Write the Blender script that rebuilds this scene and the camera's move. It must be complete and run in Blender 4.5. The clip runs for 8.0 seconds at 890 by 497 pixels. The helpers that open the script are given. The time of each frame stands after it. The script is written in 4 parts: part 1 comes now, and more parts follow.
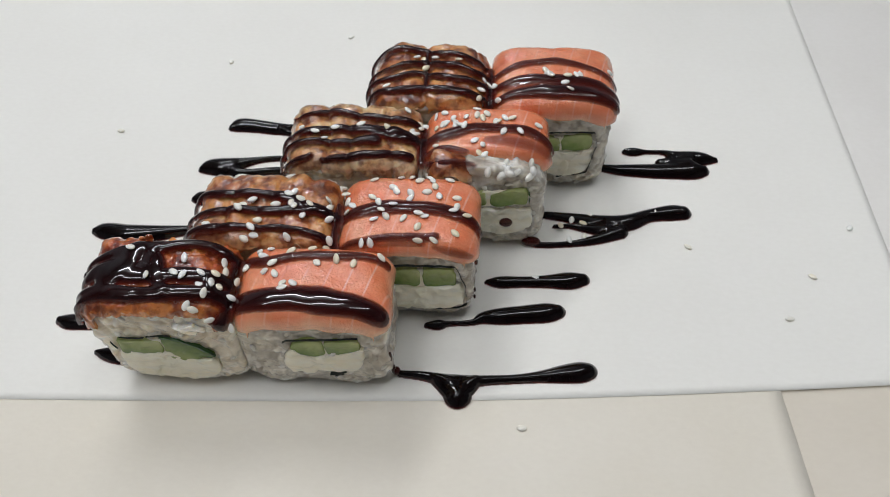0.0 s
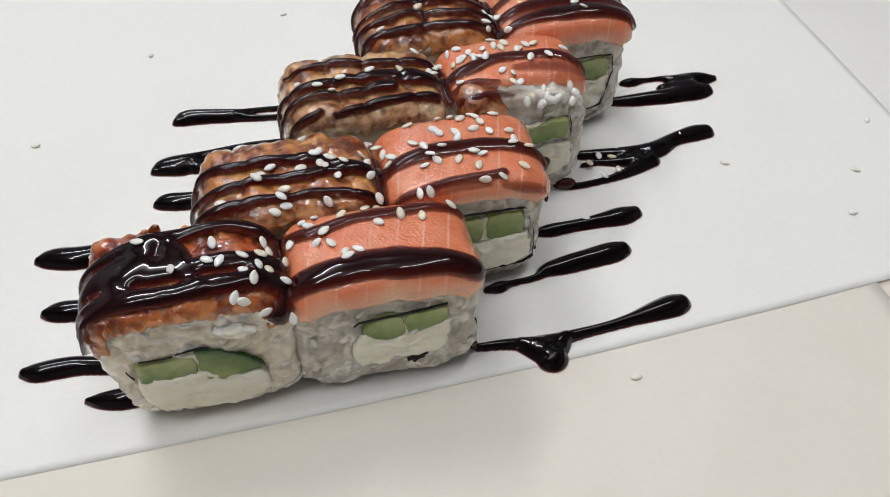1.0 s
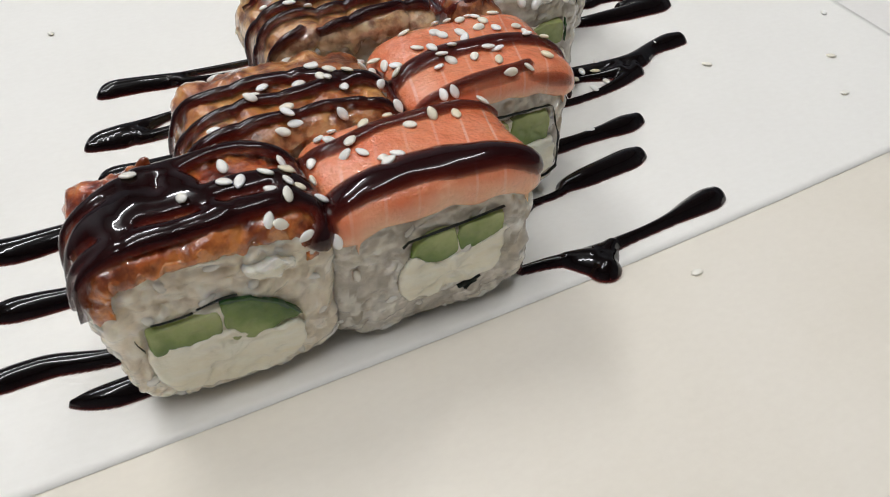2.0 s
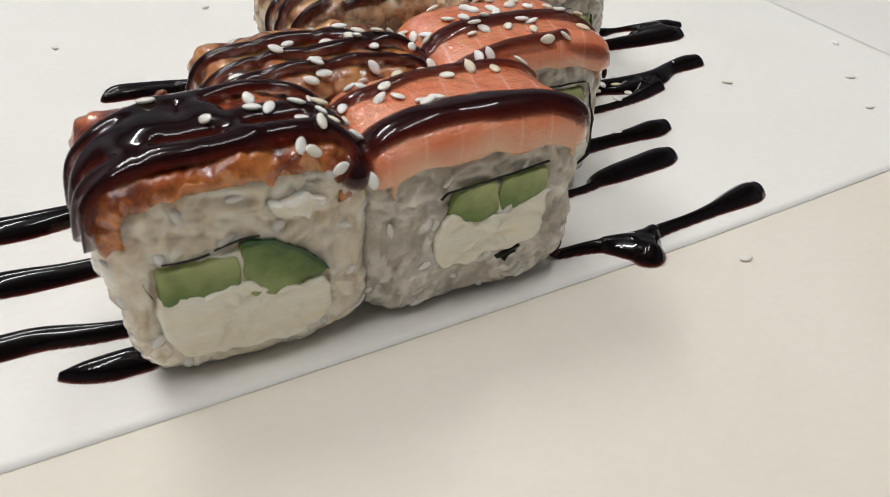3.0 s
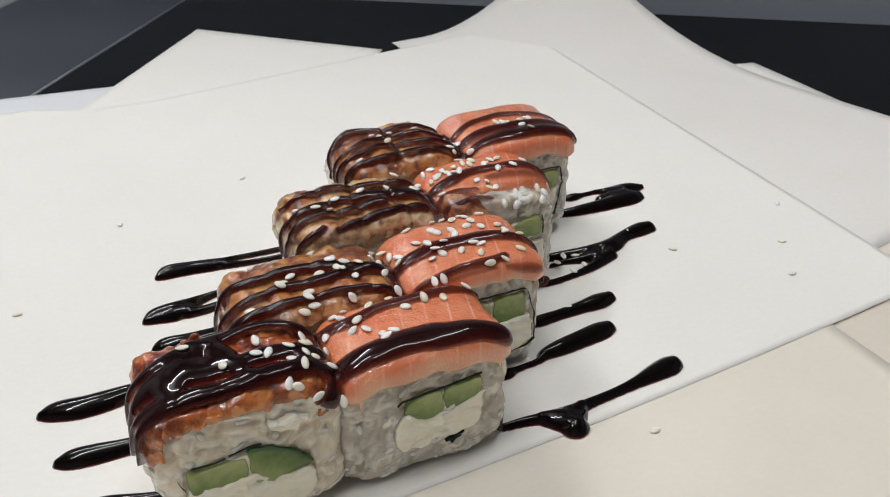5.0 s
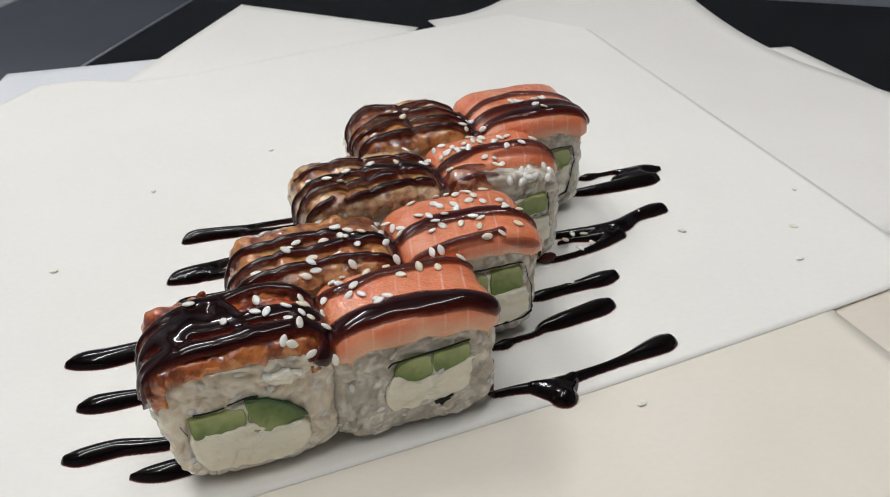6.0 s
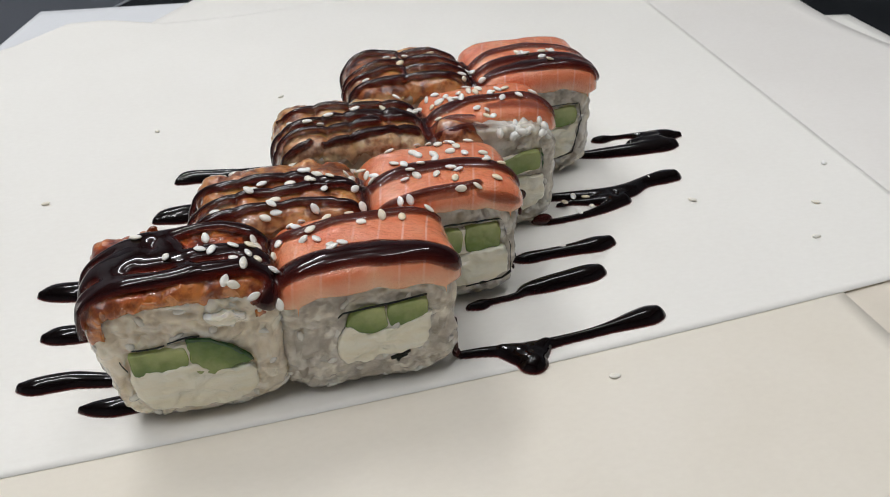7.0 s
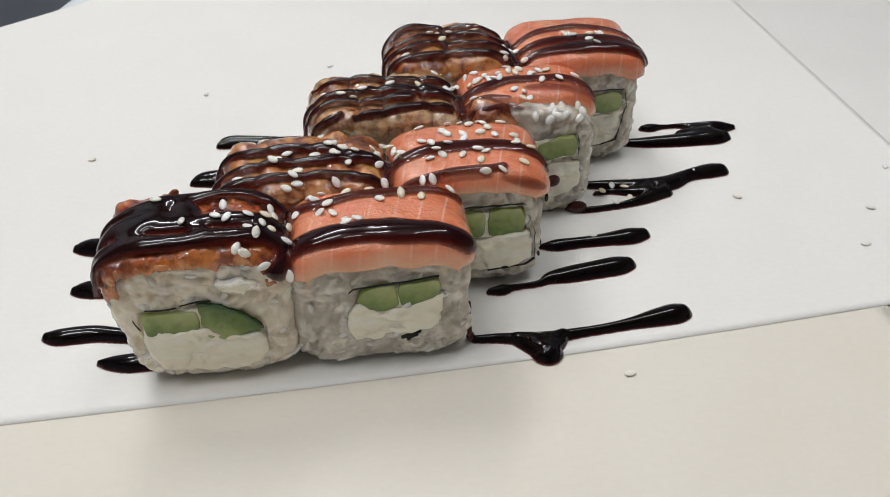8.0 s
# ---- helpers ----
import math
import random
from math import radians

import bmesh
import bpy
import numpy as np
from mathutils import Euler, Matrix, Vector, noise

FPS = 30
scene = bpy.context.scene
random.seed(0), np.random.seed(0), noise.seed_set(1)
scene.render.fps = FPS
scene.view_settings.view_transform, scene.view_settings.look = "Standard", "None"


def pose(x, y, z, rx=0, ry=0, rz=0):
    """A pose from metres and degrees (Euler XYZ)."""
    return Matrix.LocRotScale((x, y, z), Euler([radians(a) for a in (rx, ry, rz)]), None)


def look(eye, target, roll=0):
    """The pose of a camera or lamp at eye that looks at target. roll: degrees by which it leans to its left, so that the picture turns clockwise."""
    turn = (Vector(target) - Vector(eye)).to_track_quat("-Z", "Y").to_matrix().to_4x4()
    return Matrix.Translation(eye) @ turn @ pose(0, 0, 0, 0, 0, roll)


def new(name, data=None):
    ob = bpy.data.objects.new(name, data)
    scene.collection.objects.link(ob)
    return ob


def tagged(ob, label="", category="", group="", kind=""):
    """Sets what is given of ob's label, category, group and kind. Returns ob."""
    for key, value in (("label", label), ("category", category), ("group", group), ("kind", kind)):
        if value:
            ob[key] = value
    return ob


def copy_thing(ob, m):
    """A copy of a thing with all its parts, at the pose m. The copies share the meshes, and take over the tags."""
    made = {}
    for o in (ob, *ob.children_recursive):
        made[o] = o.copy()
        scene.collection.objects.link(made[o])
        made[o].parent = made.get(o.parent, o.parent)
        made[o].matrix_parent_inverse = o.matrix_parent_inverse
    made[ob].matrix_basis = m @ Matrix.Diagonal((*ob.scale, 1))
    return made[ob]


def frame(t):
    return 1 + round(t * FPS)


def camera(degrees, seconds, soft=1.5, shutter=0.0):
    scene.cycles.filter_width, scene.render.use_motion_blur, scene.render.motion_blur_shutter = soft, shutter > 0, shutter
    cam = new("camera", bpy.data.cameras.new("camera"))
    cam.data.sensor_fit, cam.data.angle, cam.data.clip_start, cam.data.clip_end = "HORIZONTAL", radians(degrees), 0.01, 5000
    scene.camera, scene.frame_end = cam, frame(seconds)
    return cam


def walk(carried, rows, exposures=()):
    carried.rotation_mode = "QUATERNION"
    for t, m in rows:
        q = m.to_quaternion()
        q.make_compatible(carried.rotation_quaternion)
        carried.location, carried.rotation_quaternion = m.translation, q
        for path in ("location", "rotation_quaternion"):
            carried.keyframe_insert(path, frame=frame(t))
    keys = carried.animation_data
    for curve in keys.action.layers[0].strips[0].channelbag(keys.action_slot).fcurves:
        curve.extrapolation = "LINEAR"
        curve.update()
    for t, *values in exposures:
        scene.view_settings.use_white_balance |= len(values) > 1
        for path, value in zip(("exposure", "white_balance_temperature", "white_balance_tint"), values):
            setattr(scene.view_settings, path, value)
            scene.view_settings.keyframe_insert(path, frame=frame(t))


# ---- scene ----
cam = camera(58.6, 8.0, soft=0.9)
PATH = [
    (0, (0.05154, -0.08779, 0.16138), (0.04506, 0.00710, 0.04539), -1.51),
    (0.5, (0.02683, -0.08724, 0.14335), (0.03150, 0.00942, 0.02874), -1.83),
    (1, (0.00693, -0.08049, 0.12780), (0.02982, 0.01803, 0.01703), 0.97),
    (1.5, (-0.00680, -0.07523, 0.11717), (0.03174, 0.02089, 0.00866), 2.25),
    (2, (-0.01936, -0.07321, 0.09955), (0.02717, 0.02226, -0.00638), 1.45),
    (2.2, (-0.02141, -0.07031, 0.08866), (0.02771, 0.02672, -0.01465), 1.60),
    (3.3, (-0.02996, -0.07727, 0.07587), (0.02659, 0.03366, -0.00778), 2.16),
    (3.5, (-0.02911, -0.07736, 0.08178), (0.02710, 0.03589, 0.00106), 1.42),
    (4, (-0.02642, -0.08139, 0.09538), (0.02818, 0.03304, 0.01523), 0.67),
    (4.5, (-0.02171, -0.08718, 0.11130), (0.03139, 0.02777, 0.03088), -0.09),
    (4.7, (-0.02236, -0.09124, 0.11565), (0.02876, 0.02412, 0.03454), -0.33),
    (5.8, (-0.01468, -0.10211, 0.12109), (0.02805, 0.01418, 0.03654), -0.76),
    (6, (-0.01349, -0.10518, 0.12161), (0.02542, 0.01183, 0.03621), -1.05),
    (6.5, (-0.00358, -0.10407, 0.11629), (0.02813, 0.01328, 0.02840), -1.04),
    (7, (0.00583, -0.10607, 0.11363), (0.03223, 0.01114, 0.02383), -0.93),
    (7.5, (0.01612, -0.10494, 0.11291), (0.03783, 0.01161, 0.02102), -0.69),
    (8, (0.01534, -0.10522, 0.11305), (0.02884, 0.01147, 0.01977), -0.69),
]
walk(cam, [(t, look(eye, target, roll)) for t, eye, target, roll in PATH],
     [(0, -0.11, 6250, 9), (1, 0.03, 6250, 10), (1.5, 0.08, 6300, 10), (3.5, 0.07, 6550, 10), (4.5, 0.04, 6450, 10), (6.5, 0.02, 6400, 10), (8, 0.02, 6350, 10)])
cam.data.dof.use_dof, cam.data.dof.focus_distance, cam.data.dof.aperture_fstop = True, 0.15, 64

# ---- light: a closed kitchen with fluorescent tubes under its ceiling ----
world = bpy.data.worlds.new("world")
scene.world = world
world.use_nodes = True
world.node_tree.nodes["Background"].inputs[0].default_value = (0.8, 0.9, 1.0, 1)
world.node_tree.nodes["Background"].inputs[1].default_value = 0.02

CM = 0.01
TUBE_TURN = 52
TUBES = [(-0.42, 1.22, 16.8, 0.048), (0.38, 0.0, 6.0, 0.048), (-0.48, -0.16, 9.2, 0.048)]
CEILING = 1.75
for lx, ly, watts, wide in TUBES:
    # the tubes shine down into the room and up onto the ceiling
    for share, tip, drop in ((0.88, 0, 0.17), (0.36, 180, 0.155)):
        lamp = bpy.data.lights.new("tube_light", "AREA")
        lamp.shape, lamp.size, lamp.size_y, lamp.energy = "RECTANGLE", 1.2, wide, watts * share
        lamp.color = (0.98, 0.985, 1.0)
        ob = new("tube_light", lamp)
        ob.matrix_world = pose(lx, ly, CEILING - drop, tip, 0, TUBE_TURN)


# ---- materials ----
def material(name, rough=0.5, color=(0.5, 0.5, 0.5), **more):
    m = bpy.data.materials.new(name)
    m.use_nodes = True
    b = m.node_tree.nodes["Principled BSDF"]
    b.inputs["Base Color"].default_value = (*color, 1)
    b.inputs["Roughness"].default_value = rough
    for key, value in more.items():
        b.inputs[key.replace("_", " ")].default_value = value
    return m, m.node_tree, b


def node(tree, kind, **settings):
    n = tree.nodes.new(kind)
    for key, value in settings.items():
        n.inputs[key.replace("_", " ")].default_value = value
    return n


def coords(tree, scale=(1, 1, 1), turn=0):
    tc = tree.nodes.new("ShaderNodeTexCoord")
    mp = tree.nodes.new("ShaderNodeMapping")
    mp.inputs["Scale"].default_value = scale
    mp.inputs["Rotation"].default_value = (0, 0, radians(turn))
    tree.links.new(tc.outputs["Object"], mp.inputs["Vector"])
    return mp.outputs["Vector"]


def ramp(tree, fac, stops):
    r = tree.nodes.new("ShaderNodeValToRGB")
    el = r.color_ramp.elements
    while len(el) < len(stops):
        el.new(0.5)
    for e, (p, c) in zip(el, stops):
        e.position, e.color = p, (*c, 1)
    tree.links.new(fac, r.inputs["Fac"])
    return r.outputs["Color"]


def noise_tex(tree, vec, scale, detail=3.0, rough=0.55):
    n = node(tree, "ShaderNodeTexNoise", Scale=scale, Detail=detail, Roughness=rough)
    tree.links.new(vec, n.inputs["Vector"])
    return n.outputs["Fac"]


def mix(tree, fac, a, b, mode="MIX"):
    m = tree.nodes.new("ShaderNodeMix")
    m.data_type, m.blend_type = "RGBA", mode
    for value, at in ((fac, 0), (a, 6), (b, 7)):
        if isinstance(value, (int, float)):
            m.inputs[at].default_value = value
        elif isinstance(value, tuple):
            m.inputs[at].default_value = (*value, 1)
        else:
            tree.links.new(value, m.inputs[at])
    return m.outputs[2]


def bump(tree, b, height, strength, distance):
    n = node(tree, "ShaderNodeBump", Strength=strength, Distance=distance)
    tree.links.new(height, n.inputs["Height"])
    tree.links.new(n.outputs["Normal"], b.inputs["Normal"])


def wet_coat(t, b, weight, rough, vec, scale, strength, distance):
    """A film of moisture over the rough surface, smoother than what lies under it."""
    b.inputs["Coat Weight"].default_value = weight
    b.inputs["Coat Roughness"].default_value = rough
    n = node(t, "ShaderNodeBump", Strength=strength, Distance=distance)
    t.links.new(noise_tex(t, vec, scale, 3), n.inputs["Height"])
    t.links.new(n.outputs["Normal"], b.inputs["Coat Normal"])


def subsurface(b, weight, radius, scale):
    b.inputs["Subsurface Weight"].default_value = weight
    b.inputs["Subsurface Radius"].default_value = radius
    b.inputs["Subsurface Scale"].default_value = scale


def paper_material(name, light, dark):
    m, t, b = material(name, 0.62)
    v = coords(t)
    blotch = ramp(t, noise_tex(t, v, 22, 4), [(0.3, dark), (0.7, light)])
    fibre = noise_tex(t, coords(t, (500, 900, 500)), 1.0, 4)
    t.links.new(mix(t, 0.05, blotch, ramp(t, fibre, [(0.3, (0.5, 0.45, 0.36)), (0.7, (1, 1, 1))]), "MULTIPLY"), b.inputs["Base Color"])
    bump(t, b, noise_tex(t, v, 700, 4), 0.06, 0.0004)
    b.inputs["Specular IOR Level"].default_value = 0.35
    return m


PAPER = paper_material("cream_paper", (0.873, 0.848, 0.786), (0.848, 0.821, 0.757))
PAPER_MID = paper_material("cream_paper_front", (0.81, 0.752, 0.648), (0.77, 0.707, 0.595))
PAPER_SIDE = paper_material("cream_paper_side", (0.83, 0.797, 0.745), (0.805, 0.77, 0.715))
PAPER_WARM = paper_material("warm_paper", (0.745, 0.675, 0.57), (0.70, 0.63, 0.52))
PAPER_COOL = paper_material("cool_paper", (0.74, 0.745, 0.75), (0.70, 0.71, 0.72))


def rice_material(name, dark, mid, light, milky=1.0):
    m, t, b = material(name, 0.34)
    v = coords(t)
    tone = ramp(t, noise_tex(t, v, 190, 5, 0.62), [(0.36, dark), (0.5, mid), (0.62, light)])
    grain = t.nodes.new("ShaderNodeAttribute")
    grain.attribute_name = "film"
    each = ramp(t, grain.outputs["Fac"], [(0.0, dark), (0.5, mid), (1.0, light)])
    t.links.new(mix(t, 0.6, tone, each), b.inputs["Base Color"])
    subsurface(b, milky, (1, 0.88, 0.66), 0.0030)
    bump(t, b, noise_tex(t, v, 600, 3), 0.10, 0.0005)
    wet_coat(t, b, 1.0, 0.07, v, 420, 0.5, 0.0012)
    return m


RICE = rice_material("rice", (0.48, 0.39, 0.27), (0.83, 0.73, 0.575), (0.97, 0.925, 0.83))
RICE_GREY = rice_material("moist_rice", (0.25, 0.217, 0.168), (0.52, 0.462, 0.378), (0.92, 0.88, 0.785))
RICE_LOOSE = rice_material("loose_rice", (0.62, 0.57, 0.47), (0.75, 0.71, 0.62), (0.88, 0.86, 0.79), 0.2)


def salmon_material():
    m, t, b = material("salmon", 0.22)
    v = coords(t)
    flesh = ramp(t, noise_tex(t, v, 130, 4), [(0.25, (0.74, 0.165, 0.058)), (0.5, (0.80, 0.245, 0.108)), (0.8, (0.86, 0.37, 0.20))])
    w = t.nodes.new("ShaderNodeTexWave")
    w.wave_profile = "SIN"
    for key, value in (("Scale", 72.0), ("Distortion", 3.2), ("Detail", 2.0), ("Detail Scale", 0.5)):
        w.inputs[key].default_value = value
    t.links.new(coords(t, (1, 0.55, 1.3), 24), w.inputs["Vector"])
    line = ramp(t, w.outputs["Fac"], [(0.962, (0, 0, 0)), (0.996, (1, 1, 1))])
    strong = ramp(t, noise_tex(t, v, 90, 2), [(0.38, (0.08, 0.08, 0.08)), (0.68, (0.46, 0.46, 0.46))])
    lined = mix(t, mix(t, 1.0, line, strong, "MULTIPLY"), flesh, (0.90, 0.60, 0.46))
    rim = t.nodes.new("ShaderNodeAttribute")
    rim.attribute_name = "film"
    t.links.new(mix(t, ramp(t, rim.outputs["Fac"], [(0.15, (0, 0, 0)), (1.0, (0.75, 0.75, 0.75))]), lined, (0.88, 0.53, 0.33)), b.inputs["Base Color"])
    subsurface(b, 0.3, (1, 0.4, 0.2), 0.0016)
    grain = noise_tex(t, v, 1900, 3)
    soft = noise_tex(t, v, 300, 3)
    add = mix(t, 0.5, grain, soft)
    bump(t, b, add, 0.8, 0.0007)
    wet_coat(t, b, 1.0, 0.04, v, 560, 0.6, 0.0012)
    return m


SALMON = salmon_material()


def eel_material(name, pale, stops, edge, strength):
    m, t, b = material(name, 0.30)
    v = coords(t)
    base = ramp(t, noise_tex(t, v, 150, 5, 0.6), [(p, c) for p, c in zip((0.28, 0.42, 0.58, 0.78), stops)])
    light = ramp(t, noise_tex(t, v, 95, 4), [(0.62 - pale, (0, 0, 0)), (0.80 - pale, (1, 1, 1))])
    char = ramp(t, noise_tex(t, v, 300, 4), [(0.38, (0.20, 0.055, 0.028)), (0.55, (1, 1, 1))])
    col = mix(t, light, base, (0.70, 0.40, 0.19))
    rim = t.nodes.new("ShaderNodeAttribute")
    rim.attribute_name = "film"
    crust = mix(t, ramp(t, rim.outputs["Fac"], [(0.1, (0, 0, 0)), (0.9, (0.95, 0.95, 0.95))]), col, mix(t, strength, col, edge))
    t.links.new(mix(t, 0.72, crust, char, "MULTIPLY"), b.inputs["Base Color"])
    subsurface(b, 0.35, (1, 0.5, 0.2), 0.0015)
    bump(t, b, mix(t, 0.5, noise_tex(t, v, 300, 4), noise_tex(t, v, 900, 3)), 0.55, 0.0012)
    wet_coat(t, b, 1.0, 0.04, v, 260, 0.45, 0.0014)
    return m


EEL = eel_material("grilled_eel", 0.05, [(0.17, 0.022, 0.008), (0.44, 0.080, 0.018), (0.60, 0.19, 0.046), (0.74, 0.38, 0.12)], (0.80, 0.29, 0.055), 0.62)
EEL_TAN = eel_material("tan_grilled_eel", 0.07, [(0.15, 0.030, 0.010), (0.38, 0.105, 0.026), (0.58, 0.245, 0.068), (0.76, 0.48, 0.20)], (0.80, 0.58, 0.31), 0.65)
EEL_PALE = eel_material("pale_grilled_eel", 0.10, [(0.17, 0.045, 0.015), (0.42, 0.155, 0.045), (0.64, 0.36, 0.14), (0.82, 0.66, 0.40)], (0.84, 0.72, 0.49), 0.85)


def sauce_material(name="eel_sauce"):
    """Thin film reads red-brown and lets the ground through; deep sauce is nearly black."""
    m, t, b = material(name, 0.045)
    film = t.nodes.new("ShaderNodeAttribute")
    film.attribute_name = "film"
    deep = ramp(t, film.outputs["Fac"], [(0.0, (0.27, 0.038, 0.014)), (0.13, (0.15, 0.016, 0.008)), (0.32, (0.062, 0.0065, 0.0045)), (0.52, (0.016, 0.0024, 0.0026)), (1.0, (0.003, 0.0012, 0.0012))])
    t.links.new(deep, b.inputs["Base Color"])
    alpha = ramp(t, film.outputs["Fac"], [(0.0, (0, 0, 0)), (0.1, (0.48, 0.48, 0.48)), (0.28, (0.85, 0.85, 0.85)), (0.5, (1, 1, 1))])
    t.links.new(alpha, b.inputs["Alpha"])
    b.inputs["IOR"].default_value = 1.42
    return m


SAUCE = sauce_material()


def simple(name, rough, stops, scale, relief=0.2, sss=0.0, radius=(1, 1, 1), fine=600.0, **more):
    m, t, b = material(name, rough, **more)
    v = coords(t)
    t.links.new(ramp(t, noise_tex(t, v, scale, 4), stops), b.inputs["Base Color"])
    bump(t, b, noise_tex(t, v, fine, 3), relief, 0.0005)
    if sss:
        subsurface(b, sss, radius, 0.002)
    return m


def cheese_material():
    m, t, b = material("cream_cheese", 0.3)
    v = coords(t, (0.25, 1, 1), 8)
    t.links.new(ramp(t, noise_tex(t, v, 420, 4), [(0.3, (0.93, 0.84, 0.63)), (0.65, (0.975, 0.925, 0.775))]), b.inputs["Base Color"])
    subsurface(b, 0.3, (1, 0.9, 0.7), 0.0015)
    bump(t, b, noise_tex(t, v, 520, 5, 0.6), 0.6, 0.0009)
    wet_coat(t, b, 0.4, 0.15, v, 300, 0.5, 0.0010)
    return m


CHEESE = cheese_material()


def cucumber_material():
    """Pale at the heart, greener towards the skin."""
    m, t, b = material("cucumber_flesh", 0.22)
    v = coords(t)
    grade = t.nodes.new("ShaderNodeAttribute")
    grade.attribute_name = "film"
    tone = mix(t, 0.3, grade.outputs["Fac"], noise_tex(t, v, 320, 4))
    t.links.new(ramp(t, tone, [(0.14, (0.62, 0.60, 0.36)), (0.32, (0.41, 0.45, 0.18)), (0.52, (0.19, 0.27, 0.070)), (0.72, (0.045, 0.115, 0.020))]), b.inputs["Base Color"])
    subsurface(b, 0.4, (0.8, 1, 0.4), 0.002)
    bump(t, b, noise_tex(t, v, 500, 3), 0.2, 0.0005)
    return m


CUCUMBER = cucumber_material()
CUCUMBER_SKIN = simple("cucumber_skin", 0.3, [(0.3, (0.012, 0.045, 0.012)), (0.7, (0.03, 0.10, 0.02))], 400)
NORI = simple("nori", 0.5, [(0.3, (0.004, 0.006, 0.005)), (0.7, (0.012, 0.018, 0.013))], 600, 0.6)


def sesame_material():
    m, t, b = material("sesame", 0.42)
    each = t.nodes.new("ShaderNodeObjectInfo")
    t.links.new(ramp(t, each.outputs["Random"], [(0.0, (0.80, 0.68, 0.46)), (0.22, (0.84, 0.78, 0.64)), (0.5, (0.87, 0.84, 0.75)), (1.0, (0.90, 0.885, 0.82))]), b.inputs["Base Color"])
    subsurface(b, 0.25, (1, 0.9, 0.7), 0.0015)
    bump(t, b, noise_tex(t, coords(t), 900, 3), 0.25, 0.0005)
    return m


SESAME = sesame_material()
COUNTER = simple("black_counter", 0.2, [(0.3, (0.003, 0.0035, 0.004)), (0.7, (0.006, 0.007, 0.008))], 40, 0.05, Specular_IOR_Level=0.08)
BRIGHT_STEEL = simple("brushed_steel", 0.35, [(0.3, (0.42, 0.43, 0.45)), (0.7, (0.55, 0.56, 0.58))], 60, 0.1, Metallic=1.0)
STEEL = simple("dark_steel", 0.38, [(0.3, (0.030, 0.034, 0.043)), (0.7, (0.048, 0.053, 0.064))], 14, 0.06)
PALE_STEEL = simple("pale_steel", 0.35, [(0.3, (0.20, 0.205, 0.215)), (0.7, (0.26, 0.265, 0.275))], 30, 0.06)
PANEL = simple("grey_panel", 0.45, [(0.3, (0.40, 0.43, 0.48)), (0.7, (0.45, 0.48, 0.53))], 8, 0.04)
WALL = simple("painted_wall", 0.7, [(0.3, (0.34, 0.35, 0.37)), (0.7, (0.40, 0.41, 0.43))], 5, 0.1, fine=200.0)
CEIL = simple("ceiling_paint", 0.8, [(0.3, (0.74, 0.74, 0.73)), (0.7, (0.80, 0.80, 0.79))], 5, 0.1, fine=200.0)
FLOOR = simple("floor_tile", 0.5, [(0.3, (0.22, 0.21, 0.19)), (0.7, (0.27, 0.26, 0.24))], 4, 0.1, fine=200.0)
WHITE_METAL = simple("white_metal", 0.4, [(0.3, (0.76, 0.76, 0.75)), (0.7, (0.82, 0.82, 0.81))], 10, 0.03)


# ---- mesh tools; shapes are drawn in centimetres ----
def part(name, verts, faces, mat, parent=None, label="", base=(0, 0, 0), smooth=True, film=None):
    me = bpy.data.meshes.new(name)
    vs = (np.asarray(verts, float) - np.asarray(base, float)) * CM
    me.from_pydata(vs.tolist(), [], [tuple(map(int, f)) for f in faces])
    me.materials.append(mat)
    if smooth:
        me.polygons.foreach_set("use_smooth", [True] * len(me.polygons))
    if film is not None:
        me.attributes.new("film", "FLOAT", "POINT").data.foreach_set("value", np.asarray(film, np.float32))
    bm = bmesh.new()
    bm.from_mesh(me)
    bmesh.ops.recalc_face_normals(bm, faces=bm.faces)
    bm.to_mesh(me)
    bm.free()
    ob = new(name, me)
    ob.parent = parent
    if parent is None:
        ob.location = Vector(base) * CM
    if label:
        tagged(ob, label)
    return ob


def thing(name, base, label, category, group="", kind=""):
    ob = new(name)
    ob.empty_display_size = 0.005
    ob.location = Vector(base) * CM
    return tagged(ob, label, category, group, kind)


def grid_faces(nu, nv, keep=None, offset=0):
    out = []
    for i in range(nu - 1):
        for j in range(nv - 1):
            a = i * nv + j
            q = (a, a + nv, a + nv + 1, a + 1)
            if keep is None or any(keep[k] for k in q):
                out.append(tuple(k + offset for k in q))
    return out


def compact(verts, faces, *extra):
    used = sorted({k for f in faces for k in f})
    at = {k: n for n, k in enumerate(used)}
    return [verts[used], [tuple(at[k] for k in f) for f in faces]] + [e[used] for e in extra]


def normals_of(p):
    """Outward normals of a grid p[u, v] of points."""
    du, dv = np.gradient(p, axis=0), np.gradient(p, axis=1)
    n = np.cross(du, dv)
    n /= np.linalg.norm(n, axis=-1, keepdims=True) + 1e-9
    return n


def fuzz(points, size, seed=0.0, octaves=2):
    """Smooth noise in about -1 to 1 at each point."""
    return np.array([noise.fractal(Vector((x / size + seed, y / size - seed, z / size + 2 * seed)), 1.0, 2.0, octaves) for x, y, z in points])


def lumps(points, size, seed=0.0):
    """Rounded cells, 0 in the joints and about 1 on the crowns."""
    out = []
    for x, y, z in points:
        d = noise.voronoi(Vector((x / size + seed, y / size, z / size + seed)))[0]
        out.append(min(1.0, (d[1] - d[0]) * 1.6))
    return np.array(out)


